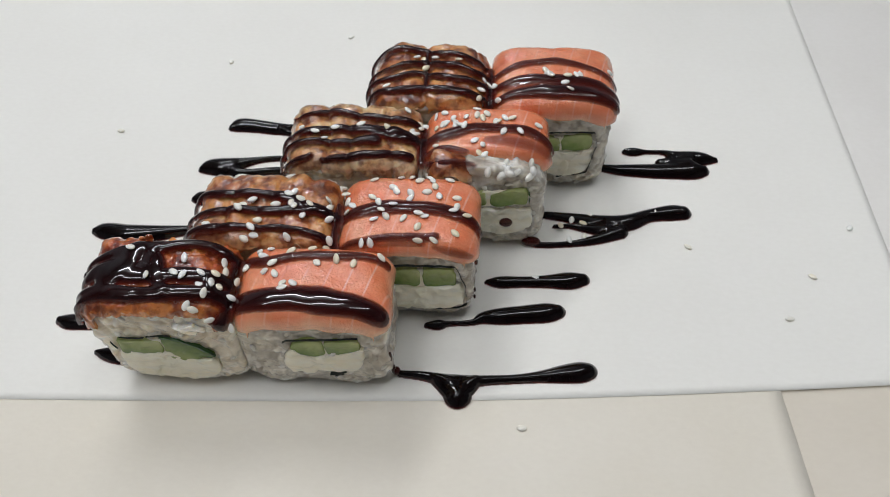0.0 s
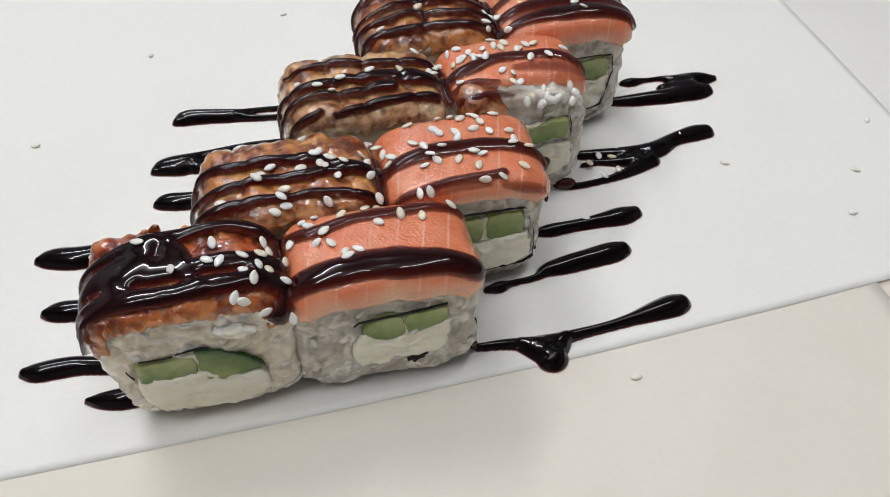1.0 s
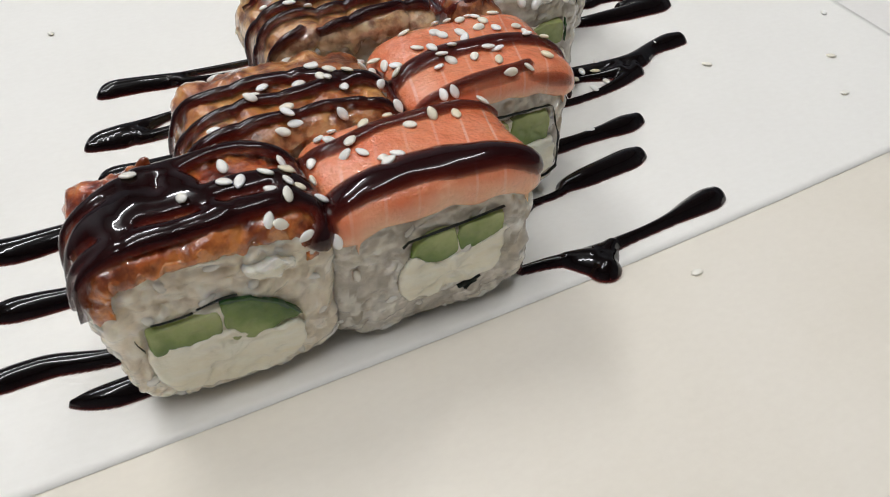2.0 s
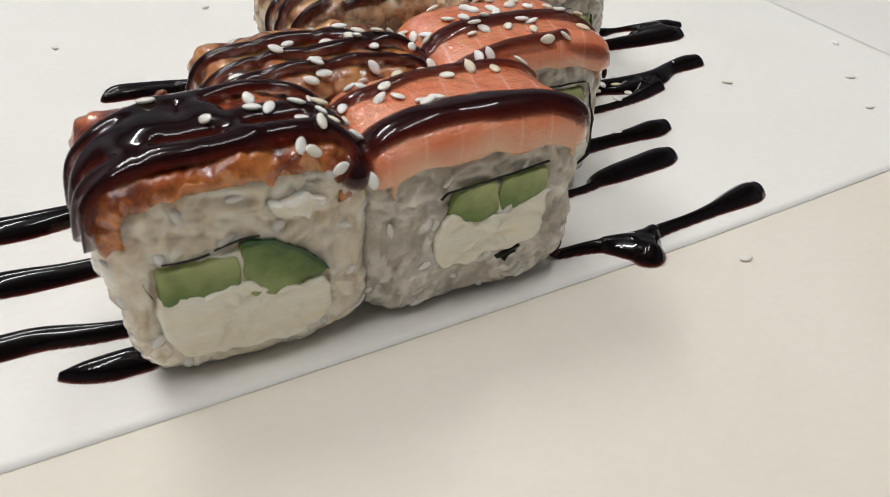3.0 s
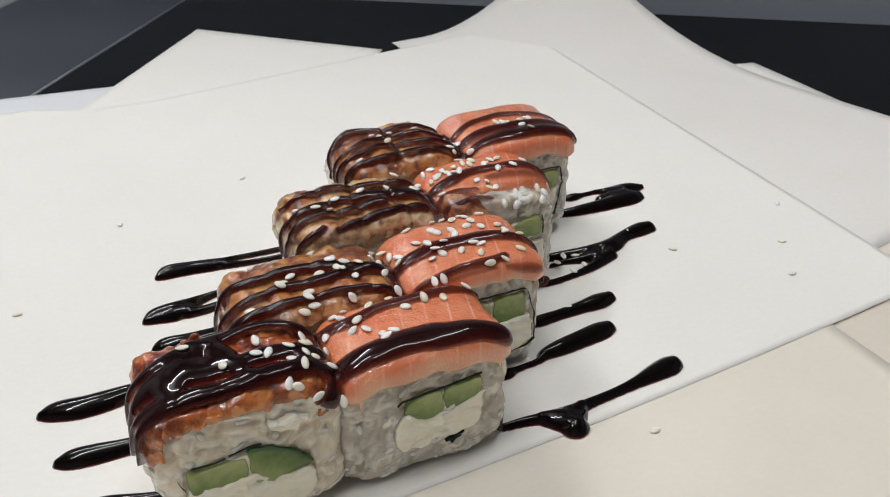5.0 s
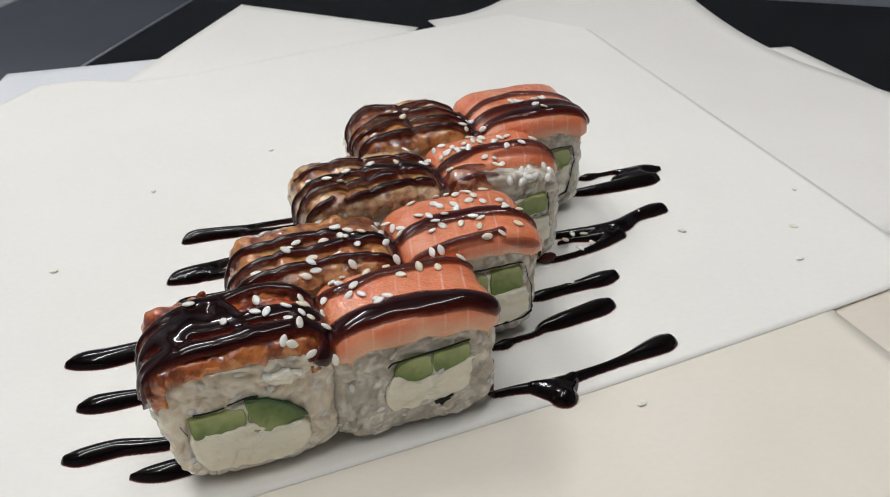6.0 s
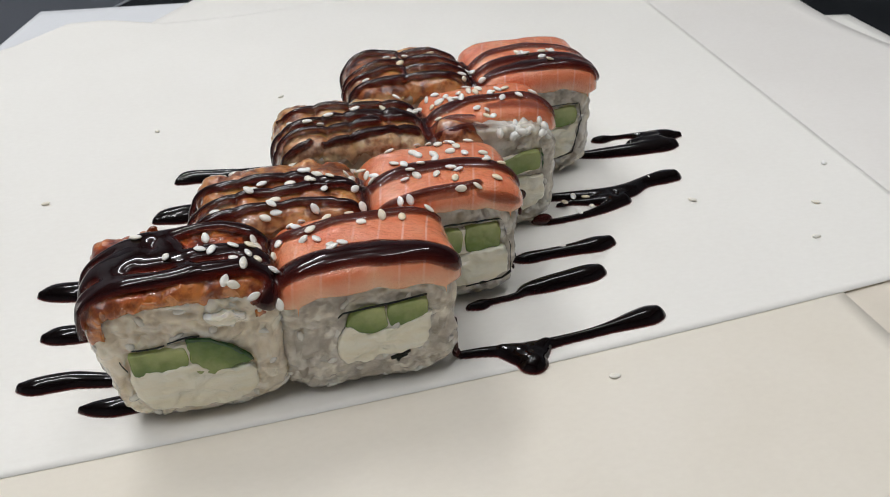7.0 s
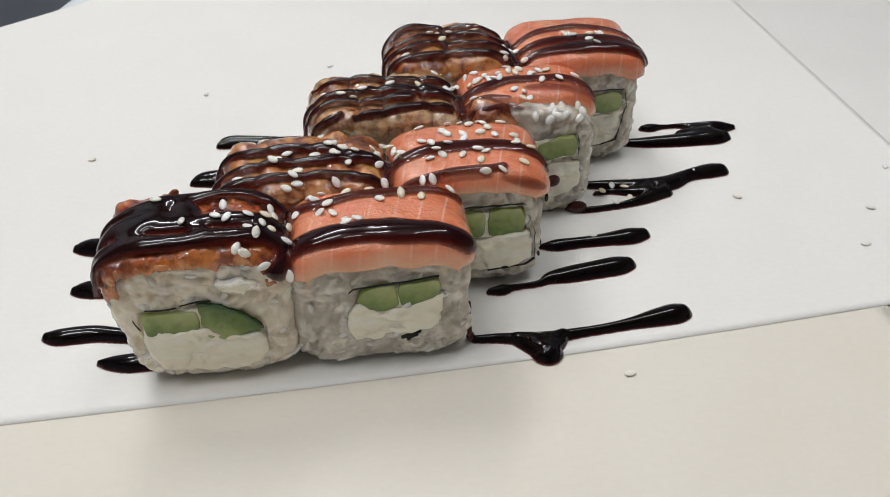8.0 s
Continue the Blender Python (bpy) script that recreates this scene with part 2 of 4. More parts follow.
def rounded(points, rounds=2):
    """A closed outline with its corners cut smooth."""
    p = np.asarray(points, float)
    q = np.roll(p, -1, axis=0)
    p = np.stack([0.89 * p + 0.11 * q, 0.11 * p + 0.89 * q], 1).reshape(-1, 2)
    for _ in range(rounds):
        q = np.roll(p, -1, axis=0)
        p = np.stack([0.75 * p + 0.25 * q, 0.25 * p + 0.75 * q], 1).reshape(-1, 2)
    return p


def box(x0, x1, y0, y1, z0, z1, bevel=0.0):
    bm = bmesh.new()
    bmesh.ops.create_cube(bm, size=1)
    for v in bm.verts:
        v.co = Vector((x0 + (v.co.x + 0.5) * (x1 - x0), y0 + (v.co.y + 0.5) * (y1 - y0), z0 + (v.co.z + 0.5) * (z1 - z0)))
    if bevel:
        bmesh.ops.bevel(bm, geom=bm.edges[:], offset=bevel, segments=2, affect="EDGES", profile=0.5)
    bm.verts.index_update()
    out = np.array([v.co[:] for v in bm.verts]), [[v.index for v in f.verts] for f in bm.faces]
    bm.free()
    return out


# ---- the kitchen around the worktop: axes of the worktop are turned to the sushi ----
TURN = -33.5
ROOM = pose(0.20, 0.262, 0, 0, 0, TURN)   # on the worktop's rear edge, x along it


def room_part(name, verts, faces, mat, parent=None, label="", smooth=False):
    ob = part(name, verts, faces, mat, parent, label, smooth=smooth)
    if parent is None:
        ob.matrix_world = ROOM
    return ob


def setting(ob, label, category):
    return tagged(ob, label, category, kind="structure")


LEFT, FAR_LEFT = -20.6, -29.8
v, f = box(LEFT, 130, -62, 0, -4.2, -0.42, 0.05)
setting(room_part("worktop", v, f, COUNTER), "black glossy stone worktop under the paper sheets", "worktop")
v, f = box(FAR_LEFT, LEFT - 0.22, -62, 0, -4.3, -0.43, 0.05)
setting(room_part("worktop_steel", v, f, STEEL), "dark blue-grey steel worktop beside the black one", "worktop")
v, f = box(LEFT - 0.20, LEFT - 0.02, -62, 0, -4.0, -0.41, 0.04)
setting(room_part("trim_strip", v, f, BRIGHT_STEEL), "thin brushed steel strip along the worktop joint", "trim")
v, f = box(FAR_LEFT - 90, FAR_LEFT - 0.5, -62, 0, -4.4, -0.6, 0.2)
setting(room_part("worktop_side", v, f, PALE_STEEL), "pale grey steel worktop at the end", "worktop")
v, f = box(FAR_LEFT - 90, 130, 0.05, 4.0, -4.2, 24.0, 0.1)
setting(room_part("splash_panel", v, f, PANEL), "pale blue-grey panel standing behind the worktop", "panel")
v, f = box(FAR_LEFT - 90, 130, -60, 4.0, -90, -4.5)
setting(room_part("cabinet_body", v, f, STEEL), "dark steel base cabinet under the worktop", "cabinet")
v, f = box(-180, 180, 190, 200, -90, 175)
setting(room_part("wall_north", v, f, WALL), "plain painted kitchen wall", "wall")
v, f = box(-180, 180, -232, -222, -90, 175)
setting(room_part("wall_south", v, f, WALL), "plain painted kitchen wall", "wall")
v, f = box(180.1, 190, -232, 200, -90, 175)
setting(room_part("wall_east", v, f, WALL), "plain painted kitchen wall", "wall")
v, f = box(-190, -180.1, -232, 200, -90, 175)
setting(room_part("wall_west", v, f, WALL), "plain painted kitchen wall", "wall")
v, f = box(-190, 190, -232, 200, -98, -90.1)
setting(room_part("floor", v, f, FLOOR), "dull brown-grey kitchen floor", "floor")
v, f = box(-190, 190, -232, 200, 175.1, 183)
setting(room_part("ceiling", v, f, CEIL), "plain white kitchen ceiling", "ceiling")
for lx, ly, watts, wide in TUBES:
    fixture = thing("ceiling_light", (lx * 100, ly * 100, CEILING * 100 - 16.5), "white ceiling light with a long bright tube", "ceiling light", "ceiling lights")
    fixture.rotation_euler = (0, 0, radians(TUBE_TURN))
    v, f = box(-61, 61, -wide * 52, wide * 52, -0.2, 0.7, 0.1)
    part("tube", v, f, WHITE_METAL, fixture, smooth=False)
    for end in (-50, 50):
        v, f = box(end - 0.4, end + 0.4, -0.4, 0.4, 0.75, 16.4, 0.1)
        part("hanger", v, f, WHITE_METAL, fixture, smooth=False)


# ---- paper sheets ----
def sheet(name, outline, z, mat, label, wave=0.02, lift=None, seed=1.0, step=0.6, bow=0.0, rear=None):
    """A sheet of paper between four corners (anticlockwise from its front left), gently waved; lift(x, y) raises it."""
    a, b, c, d = (np.array(p, float) for p in outline)
    nu = int(max(np.linalg.norm(b - a), np.linalg.norm(c - d)) / step) + 2
    nv = int(max(np.linalg.norm(d - a), np.linalg.norm(c - b)) / step) + 2
    u, w = np.meshgrid(np.linspace(0, 1, nu), np.linspace(0, 1, nv), indexing="ij")
    xy = ((1 - u) * (1 - w))[..., None] * a + (u * (1 - w))[..., None] * b + (u * w)[..., None] * c + ((1 - u) * w)[..., None] * d
    if rear:
        front = a[1] + (b[1] - a[1]) * u
        xy[..., 0] = a[0] + (b[0] - a[0]) * u
        xy[..., 1] = front + w * (np.vectorize(rear)(xy[..., 0]) - front)
    if bow:
        xy[..., 1] += 0.13 * (1 - w) * np.clip((xy[..., 0] - 5) / 7, 0, 1.6) ** 1.3
    xy[..., 1] -= bow * (1 - w) * np.clip(1 - ((xy[..., 0] - 3.4) / 9.0) ** 2, -1, 1)
    p = np.concatenate([xy, np.zeros((nu, nv, 1))], -1).reshape(-1, 3)
    p[:, 2] = z + wave * np.minimum(0, fuzz(p, 6.0, seed) - 0.3)
    if lift:
        p[:, 2] += np.array([lift(x, y) for x, y, _ in p])
    thick = 0.012
    low = p - (0, 0, thick)
    faces = grid_faces(nu, nv) + grid_faces(nu, nv, offset=nu * nv)
    edge = [i * nv for i in range(nu)] + [(nu - 1) * nv + j for j in range(1, nv)] + [i * nv + nv - 1 for i in range(nu - 2, -1, -1)] + [j for j in range(nv - 2, 0, -1)]
    for k, e in enumerate(edge):
        g = edge[(k + 1) % len(edge)]
        faces.append((e, g, g + nu * nv, e + nu * nv))
    ob = part(name, np.concatenate([p, low]), faces, mat)
    return tagged(ob, label, "paper sheet", "paper sheets")


def curl_rear(x, y):
    return 0.0 if x + y < 35 else 0.06 * (x + y - 35) ** 2


def ease(k):
    k = min(1.0, max(0.0, k))
    return k * k * (3 - 2 * k)


def rear_edge(x):
    """The main sheet's rear edge, with its rounded left corner."""
    if x > -3.0:
        return 21.2 + 0.155 * max(0.0, x + 0.9)
    if x > -7.0:
        return 21.2 + 0.9 * ease((-3.0 - x) / 3.0)
    return 22.1 - 1.1 * (-7.0 - x) if x > -8.6 else 20.34 + 0.79 * (x + 8.6)


def rise_back(x, y):
    """The main sheet lifts at the rear and sinks where no sheet lies below it."""
    return 0.0015 * max(0.0, y - 17) ** 2 - 0.012 * ease((x - 11.9) / 0.2) * ease((2.2 + 0.11 * (x - 12) - y) / 0.2)


sheet("paper_sheet", [(-26, -1.28), (15.75, 0.55), (15.5, 23.9), (-26, 13.5)], 0.0, PAPER, "main cream parchment sheet under the sushi", 0.004, rise_back, step=0.2, bow=0.10, rear=rear_edge)
sheet("paper_sheet", [(-34, -26), (13.9, -26), (10.85, 19), (-14, 14)], -0.02, PAPER_MID, "cream parchment sheet in front, tucked under another", 0.006, seed=2.0)
sheet("paper_sheet", [(11.6, 2.1), (24.9, 3.6), (18.6, 24.8), (9.5, 24.0)], -0.045, PAPER_SIDE, "cream parchment sheet with a curled-up rear corner", 0.006, curl_rear, 3.0)
sheet("paper_sheet", [(-4, -34), (34, -30), (30, 6), (-4, 6)], -0.075, PAPER_WARM, "warm cream paper sheet lying lowest", 0.01, seed=4.0)
sheet("paper_sheet", [(2.2, 15.5), (8.9, 23.6), (1.7, 30.0), (-4.6, 20.9)], -0.16, PAPER, "cream paper sheet turned askew behind the main one", 0.01, seed=5.0)
sheet("paper_sheet", [(-16.5, -6), (-2.0, 10), (-2.2, 24.0), (-8.5, 24.6)], -0.22, PAPER_COOL, "cool white paper sheet at the back", 0.01, seed=6.0)
sheet("paper_sheet", [(16, 8), (23.2, 9), (23.0, 15.6), (16, 17)], -0.2, PAPER, "cream paper sheet peeking out at the side", 0.01, seed=7.0)


# ---- sauce ----
def flowing(line, steps=5):
    """The same stroke with its bends and widths run smoothly together."""
    p = np.array(line, float)
    q = np.concatenate([2 * p[:1] - p[1:2], p, 2 * p[-1:] - p[-2:-1]])
    out = []
    for i in range(1, len(q) - 2):
        a, b, c, d = q[i - 1 : i + 3]
        for k in np.linspace(0, 1, steps, endpoint=False):
            out.append(0.5 * (2 * b + (c - a) * k + (2 * a - 5 * b + 4 * c - d) * k**2 + (3 * b - a - 3 * c + d) * k**3))
    out = np.array(out + [q[-2]])
    out[:, 2] = np.maximum(out[:, 2], p[:, 2].min() * 0.8)
    return out


def segment_field(px, py, strokes):
    """Depth of sauce at each place: strokes are lists of (x, y, half width), joined softly where they meet."""
    total = np.zeros_like(px)
    near = np.full_like(px, -9.0)
    for high, line in strokes:
        line = flowing(line)
        best = np.full_like(px, -9.0)
        wide = np.full_like(px, 0.1)
        for (ax, ay, aw), (bx, by, bw) in zip(line, line[1:]):
            dx, dy = bx - ax, by - ay
            k = np.clip(((px - ax) * dx + (py - ay) * dy) / (dx * dx + dy * dy + 1e-9), 0, 1)
            w = aw + (bw - aw) * k
            q = 1 - ((px - ax - k * dx) ** 2 + (py - ay - k * dy) ** 2) / (w * w)
            wide = np.where(q > best, w, wide)
            best = np.maximum(best, q)
        t = high * (0.10 + 0.55 * np.minimum(wide, 0.40)) * 1.12 * np.clip(best, 0, 1) ** 0.85
        total = (total**2.6 + t**2.6) ** (1 / 2.6)
        near = np.maximum(near, best * wide)
    return np.where(near > 0, total, np.maximum(near, -1.0) * 0.30)


def sauce_streak(strokes, label, high=0.80, seed=0.0):
    """Sauce on the paper as one raised puddle."""
    pts = np.array([p for line in strokes for p in line])
    m = 0.5
    x = np.arange(pts[:, 0].min() - m, pts[:, 0].max() + m, 0.024)
    y = np.arange(pts[:, 1].min() - m, pts[:, 1].max() + m, 0.024)
    gx, gy = np.meshgrid(x, y, indexing="ij")
    flat = np.stack([gx.ravel(), gy.ravel(), 0 * gx.ravel()], -1)
    wx = gx + 0.02 * fuzz(flat, 1.1, seed, 1).reshape(gx.shape)
    wy = gy + 0.035 * fuzz(flat, 1.3, seed + 7, 1).reshape(gx.shape)
    t = segment_field(wx, wy, [(high, line) for line in strokes])
    p = np.stack([gx, gy, np.maximum(t, -0.04)], -1).reshape(-1, 3)
    faces = grid_faces(*gx.shape, keep=(t > -0.02).ravel())
    v, f, film = compact(p, faces, np.clip(t / 0.07, 0, 1).ravel())
    base = (*pts[:, :2].mean(0), 0)
    return tagged(part("sauce_streak", v, f, SAUCE, base=base, film=film), label, "sauce streak", "sauce streaks on the paper")


DARK = "glossy near-black sauce streak on cream paper"
sauce_streak([[(3.4, 0.62, 0.09), (3.87, 0.58, 0.12), (4.3, 0.5, 0.16), (4.7, 0.42, 0.22), (5.32, 0.5, 0.14), (5.98, 0.57, 0.125), (6.64, 0.66, 0.16), (7.2, 0.75, 0.25), (7.55, 0.80, 0.29), (7.74, 0.83, 0.24)],
              [(4.25, 0.48, 0.16), (4.5, 0.33, 0.25), (4.68, 0.18, 0.30), (4.75, 0.07, 0.33)], [(5.15, 0.47, 0.15), (4.95, 0.27, 0.22)]], "long glossy dark sauce streak with a hanging drop", seed=1)
sauce_streak([[(3.92, 1.98, 0.08), (4.2, 2.0, 0.15), (4.46, 2.04, 0.075), (5.02, 2.10, 0.08), (5.3, 2.25, 0.17), (5.71, 2.30, 0.25), (6.26, 2.37, 0.28), (6.82, 2.45, 0.30), (7.1, 2.5, 0.22)]],
             "glossy dark sauce streak with a thin neck", seed=2)
sauce_streak([[(5.36, 3.34, 0.06), (5.7, 3.35, 0.18), (6.28, 3.38, 0.17), (6.85, 3.41, 0.20), (7.43, 3.46, 0.27), (7.8, 3.52, 0.19)]], DARK, seed=3)
sauce_streak([[(6.9, 5.66, 0.12), (7.68, 5.55, 0.18), (8.44, 5.47, 0.24), (9.04, 5.46, 0.30), (9.68, 5.74, 0.22), (10.3, 5.86, 0.28), (10.62, 5.87, 0.25)],
              [(6.37, 4.74, 0.10), (6.74, 4.6, 0.09), (7.49, 4.65, 0.09), (8.24, 4.86, 0.16), (8.86, 5.12, 0.24)],
              [(7.14, 5.24, 0.05), (7.52, 5.27, 0.07), (7.97, 5.22, 0.14), (8.5, 5.2, 0.25)]], "branching glossy dark sauce streak on cream paper", seed=4)
sauce_streak([[(8.6, 7.5, 0.14), (9.23, 7.43, 0.22), (9.87, 7.44, 0.26), (10.51, 7.47, 0.30), (11.1, 7.5, 0.34), (11.4, 7.5, 0.22)],
              [(9.3, 8.2, 0.10), (9.54, 8.19, 0.16), (9.95, 8.19, 0.06), (10.44, 8.17, 0.09), (10.75, 8.0, 0.24), (11.4, 7.97, 0.26), (11.85, 7.92, 0.08)], [(10.25, 7.78, 0.14), (10.7, 7.76, 0.26), (11.0, 7.75, 0.28)]], "broad forked sauce streak on cream paper", seed=5)
sauce_streak([[(-2.38, 8.9, 0.14), (-2.14, 9.0, 0.28), (-1.58, 8.96, 0.27), (-0.87, 8.87, 0.24), (-0.43, 8.98, 0.09), (0.3, 8.94, 0.08), (1.6, 8.9, 0.09)],
              [(-0.87, 8.76, 0.13), (0.12, 8.6, 0.08), (1.6, 8.5, 0.09)]], "forked glossy dark sauce streak on cream paper", seed=6)
sauce_streak([[(-2.86, 7.12, 0.14), (-2.62, 7.22, 0.30), (-2.14, 7.23, 0.36), (-1.74, 7.4, 0.21), (-1.2, 7.54, 0.11), (-0.51, 7.61, 0.10), (0.7, 7.57, 0.09)],
              [(-1.9, 7.05, 0.2), (-1.48, 7.0, 0.15), (-0.51, 7.1, 0.16), (0.6, 7.1, 0.15)]], "forked glossy dark sauce streak on cream paper", seed=7)
sauce_streak([[(-2.8, 5.95, 0.10), (-2.55, 6.0, 0.26), (-1.96, 5.93, 0.28), (-0.6, 5.95, 0.2), (0.6, 5.9, 0.2)]], DARK, seed=8)
sauce_streak([[(-5.2, 4.68, 0.12), (-4.87, 4.7, 0.30), (-4.28, 4.62, 0.33), (-3.47, 4.66, 0.28), (-2.51, 4.83, 0.15), (-1.2, 4.9, 0.13)]], DARK, seed=9)
sauce_streak([[(-4.9, 3.2, 0.12), (-4.62, 3.2, 0.27), (-4.22, 3.15, 0.28), (-3.5, 3.1, 0.22), (-1.5, 3.1, 0.18)]], DARK, seed=10)
sauce_streak([[(-5.12, 1.79, 0.13), (-4.86, 1.77, 0.23), (-4.47, 1.78, 0.24), (-4.06, 1.75, 0.22), (-3.4, 1.58, 0.18), (-2.9, 1.5, 0.15)]], DARK, seed=11)
sauce_streak([[(-3.93, 0.92, 0.06), (-3.65, 0.89, 0.18), (-3.28, 0.85, 0.25), (-2.9, 0.85, 0.25)]], "short pointed sauce streak on cream paper", seed=12)


# ---- sushi pieces ----
def top_profile(x0, x1, top, foot, power=3.6, sag=0.0):
    """The outline of a topping seen from the front, from its left foot over the top to its right foot, evenly spaced."""
    cx, hw, mid = (x0 + x1) / 2, (x1 - x0) / 2, top - 0.95
    a = np.linspace(math.pi, 0, 400)
    x = cx + hw * np.sign(np.cos(a)) * np.abs(np.cos(a)) ** (2 / power)
    z = mid + 0.95 * np.abs(np.sin(a)) ** (2 / power)
    z = z - sag * np.clip(np.abs(x - cx) / hw, 0, 1) ** 2
    pts = np.stack([x, z], -1)
    if foot < mid:
        left = np.stack([np.full(20, x0), np.linspace(foot, mid, 20, endpoint=False)], -1)
        right = np.stack([np.full(20, x1), np.linspace(mid, foot, 21)[1:]], -1)
        pts = np.concatenate([left, pts, right])
    else:
        pts = pts[pts[:, 1] >= foot]
    return respace(pts, 0.04)


def respace(pts, step):
    d = np.r_[0, np.cumsum(np.linalg.norm(np.diff(pts, axis=0), axis=1))]
    s = np.linspace(0, d[-1], max(8, int(d[-1] / step)))
    return np.stack([np.interp(s, d, pts[:, k]) for k in range(2)], -1)


def edge_path(y0, y1, wrap, round_r=0.34, step=0.04, wrap_back=None):
    """Rows of (y, drop): from the front foot, over the front shoulder, along the top, down the back."""
    def shoulder(w):
        deg = np.linspace(0, 90, 9)
        pts = [(0.0, d) for d in np.linspace(w, round_r, 8, endpoint=False)] if w > round_r else []
        return np.array(pts + [(round_r * (1 - math.cos(radians(a))), round_r * (1 - math.sin(radians(a)))) for a in deg])
    fr, bk = shoulder(wrap), shoulder(wrap if wrap_back is None else wrap_back)[::-1]
    n = int((y1 - y0 - 2 * round_r) / step)
    mid = np.stack([np.linspace(y0 + round_r, y1 - round_r, n)[1:-1], np.zeros(n - 2)], -1)
    return np.concatenate([np.stack([y0 + fr[:, 0], fr[:, 1]], -1), mid, np.stack([y1 - bk[:, 0], bk[:, 1]], -1)])


def drape(profile, edge):
    """The grid of places over a topping: the profile moved inwards by each edge row's drop."""
    tang = np.gradient(profile, axis=0)
    nrm = np.stack([-tang[:, 1], tang[:, 0]], -1)
    nrm /= np.linalg.norm(nrm, axis=1, keepdims=True)
    p = np.zeros((len(profile), len(edge), 3))
    for j, (y, drop) in enumerate(edge):
        q = profile - nrm * min(drop, 0.34)
        p[:, j, 0], p[:, j, 2] = q[:, 0], q[:, 1] - max(0.0, drop - 0.34)
        p[:, j, 1] = y
    return p


def unrolled(profile, edge, x0, x1, top):
    """Flat coordinates over a drape: x and y on top, carried on down the sides by the height lost."""
    u = profile[:, 0].copy()
    fall = np.maximum(0, top - 0.25 - profile[:, 1])
    u = np.where(profile[:, 0] < x0 + 0.7, u - fall, np.where(profile[:, 0] > x1 - 0.7, u + fall, u))
    mid = edge[:, 0].mean()
    w = np.where(edge[:, 0] < mid, edge[:, 0] - edge[:, 1], edge[:, 0] + edge[:, 1])
    return np.meshgrid(u, w, indexing="ij")


EEL_RIBS = {21.0: (-2.35, 0.98, 0.02), 22.0: (-0.55, 0.86, 0.07), 23.0: (1.30, 0.83, 0.11), 24.0: (3.66, 1.50, 0.20)}


def eel_form(p, seed):
    """The folds of an eel fillet: rounded ribs from front to back with a groove between each two."""
    at, pitch, deep = EEL_RIBS[seed]
    x = p[:, 0] - at + 0.34 * fuzz(p, 0.9, seed + 40)
    return deep * (np.sqrt(np.abs(np.sin(math.pi * x / pitch))) - 0.72)


def skin_relief(kind, p, seed):
    """How far a topping's surface stands out at each place."""
    if kind == "salmon":
        return 0.035 * fuzz(p, 1.2, seed) + 0.012 * fuzz(p, 0.35, seed + 3)
    ridge = lumps(p * (1.0, 0.8, 1.0), 0.62, seed)
    fine = lumps(p, 0.21, seed + 5)
    rough = 0.10 if kind == "scrap" else 0.0
    folds = eel_form(p, seed) if kind == "eel" else 0.0
    crumb = 0.06 if seed == 21.0 else 0.025
    return folds + 0.07 * (ridge - 0.5) + crumb * (fine - 0.5) + 0.05 * fuzz(p, 0.8, seed) + rough * fuzz(p, 0.45, seed + 2) + (0.13 * np.exp(-((p[:, 0] + 2.8) ** 2 + (p[:, 1] - 1.75) ** 2) / 0.10) if seed == 21.0 else 0) + (0.09 * np.exp(-((p[:, 0] - 0.75) ** 2 + (p[:, 1] - 6.35) ** 2) / 0.16) if seed == 23.0 else 0)


def topping(name, kind, profile, edge, mat, parent, base, seed, label, fade=0.34):
    p = drape(profile, edge)
    nu, nv = p.shape[:2]
    n = normals_of(p)
    relief = skin_relief(kind, p.reshape(-1, 3), seed).reshape(nu, nv)
    skin = p + n * relief[..., None]
    ragged = fuzz(p.reshape(-1, 3), 0.30 if kind == "eel" else 0.6, seed + 11).reshape(nu, nv)
    rag, reach = (0.34, 9) if kind == "eel" else (0.14, 7)
    border = np.minimum.reduce(np.broadcast_arrays(np.arange(nu)[:, None], np.arange(nu)[::-1][:, None], np.arange(nv)[None], np.arange(nv)[::-1][None]))
    skin[..., 2] += np.where(border < reach, (1 - border / reach) * rag * ragged, 0)
    # the rim turns in towards the rice and closes underneath
    inner = p - n * 0.34
    inner[..., 2] += 0.05
    verts = np.concatenate([skin.reshape(-1, 3), inner.reshape(-1, 3)])
    faces = grid_faces(nu, nv) + grid_faces(nu, nv, offset=nu * nv)
    ring = [i * nv for i in range(nu)] + [(nu - 1) * nv + j for j in range(1, nv)] + [i * nv + nv - 1 for i in range(nu - 2, -1, -1)] + [j for j in range(nv - 2, 0, -1)]
    for k, e in enumerate(ring):
        g = ring[(k + 1) % len(ring)]
        faces.append((e, g, g + nu * nv, e + nu * nv))
    run = np.r_[0, np.cumsum(np.linalg.norm(np.diff(edge, axis=0), axis=1))]
    side = np.r_[0, np.cumsum(np.linalg.norm(np.diff(profile, axis=0), axis=1))]
    near = np.minimum(np.minimum(side, side[-1] - side)[:, None], np.minimum(run, run[-1] - run)[None])
    rim = np.clip(1 - near / fade + 0.40 * ragged, 0, 1)
    return part(name, verts, faces, mat, parent, label, base, film=np.concatenate([rim.ravel(), np.ones(nu * nv)]))


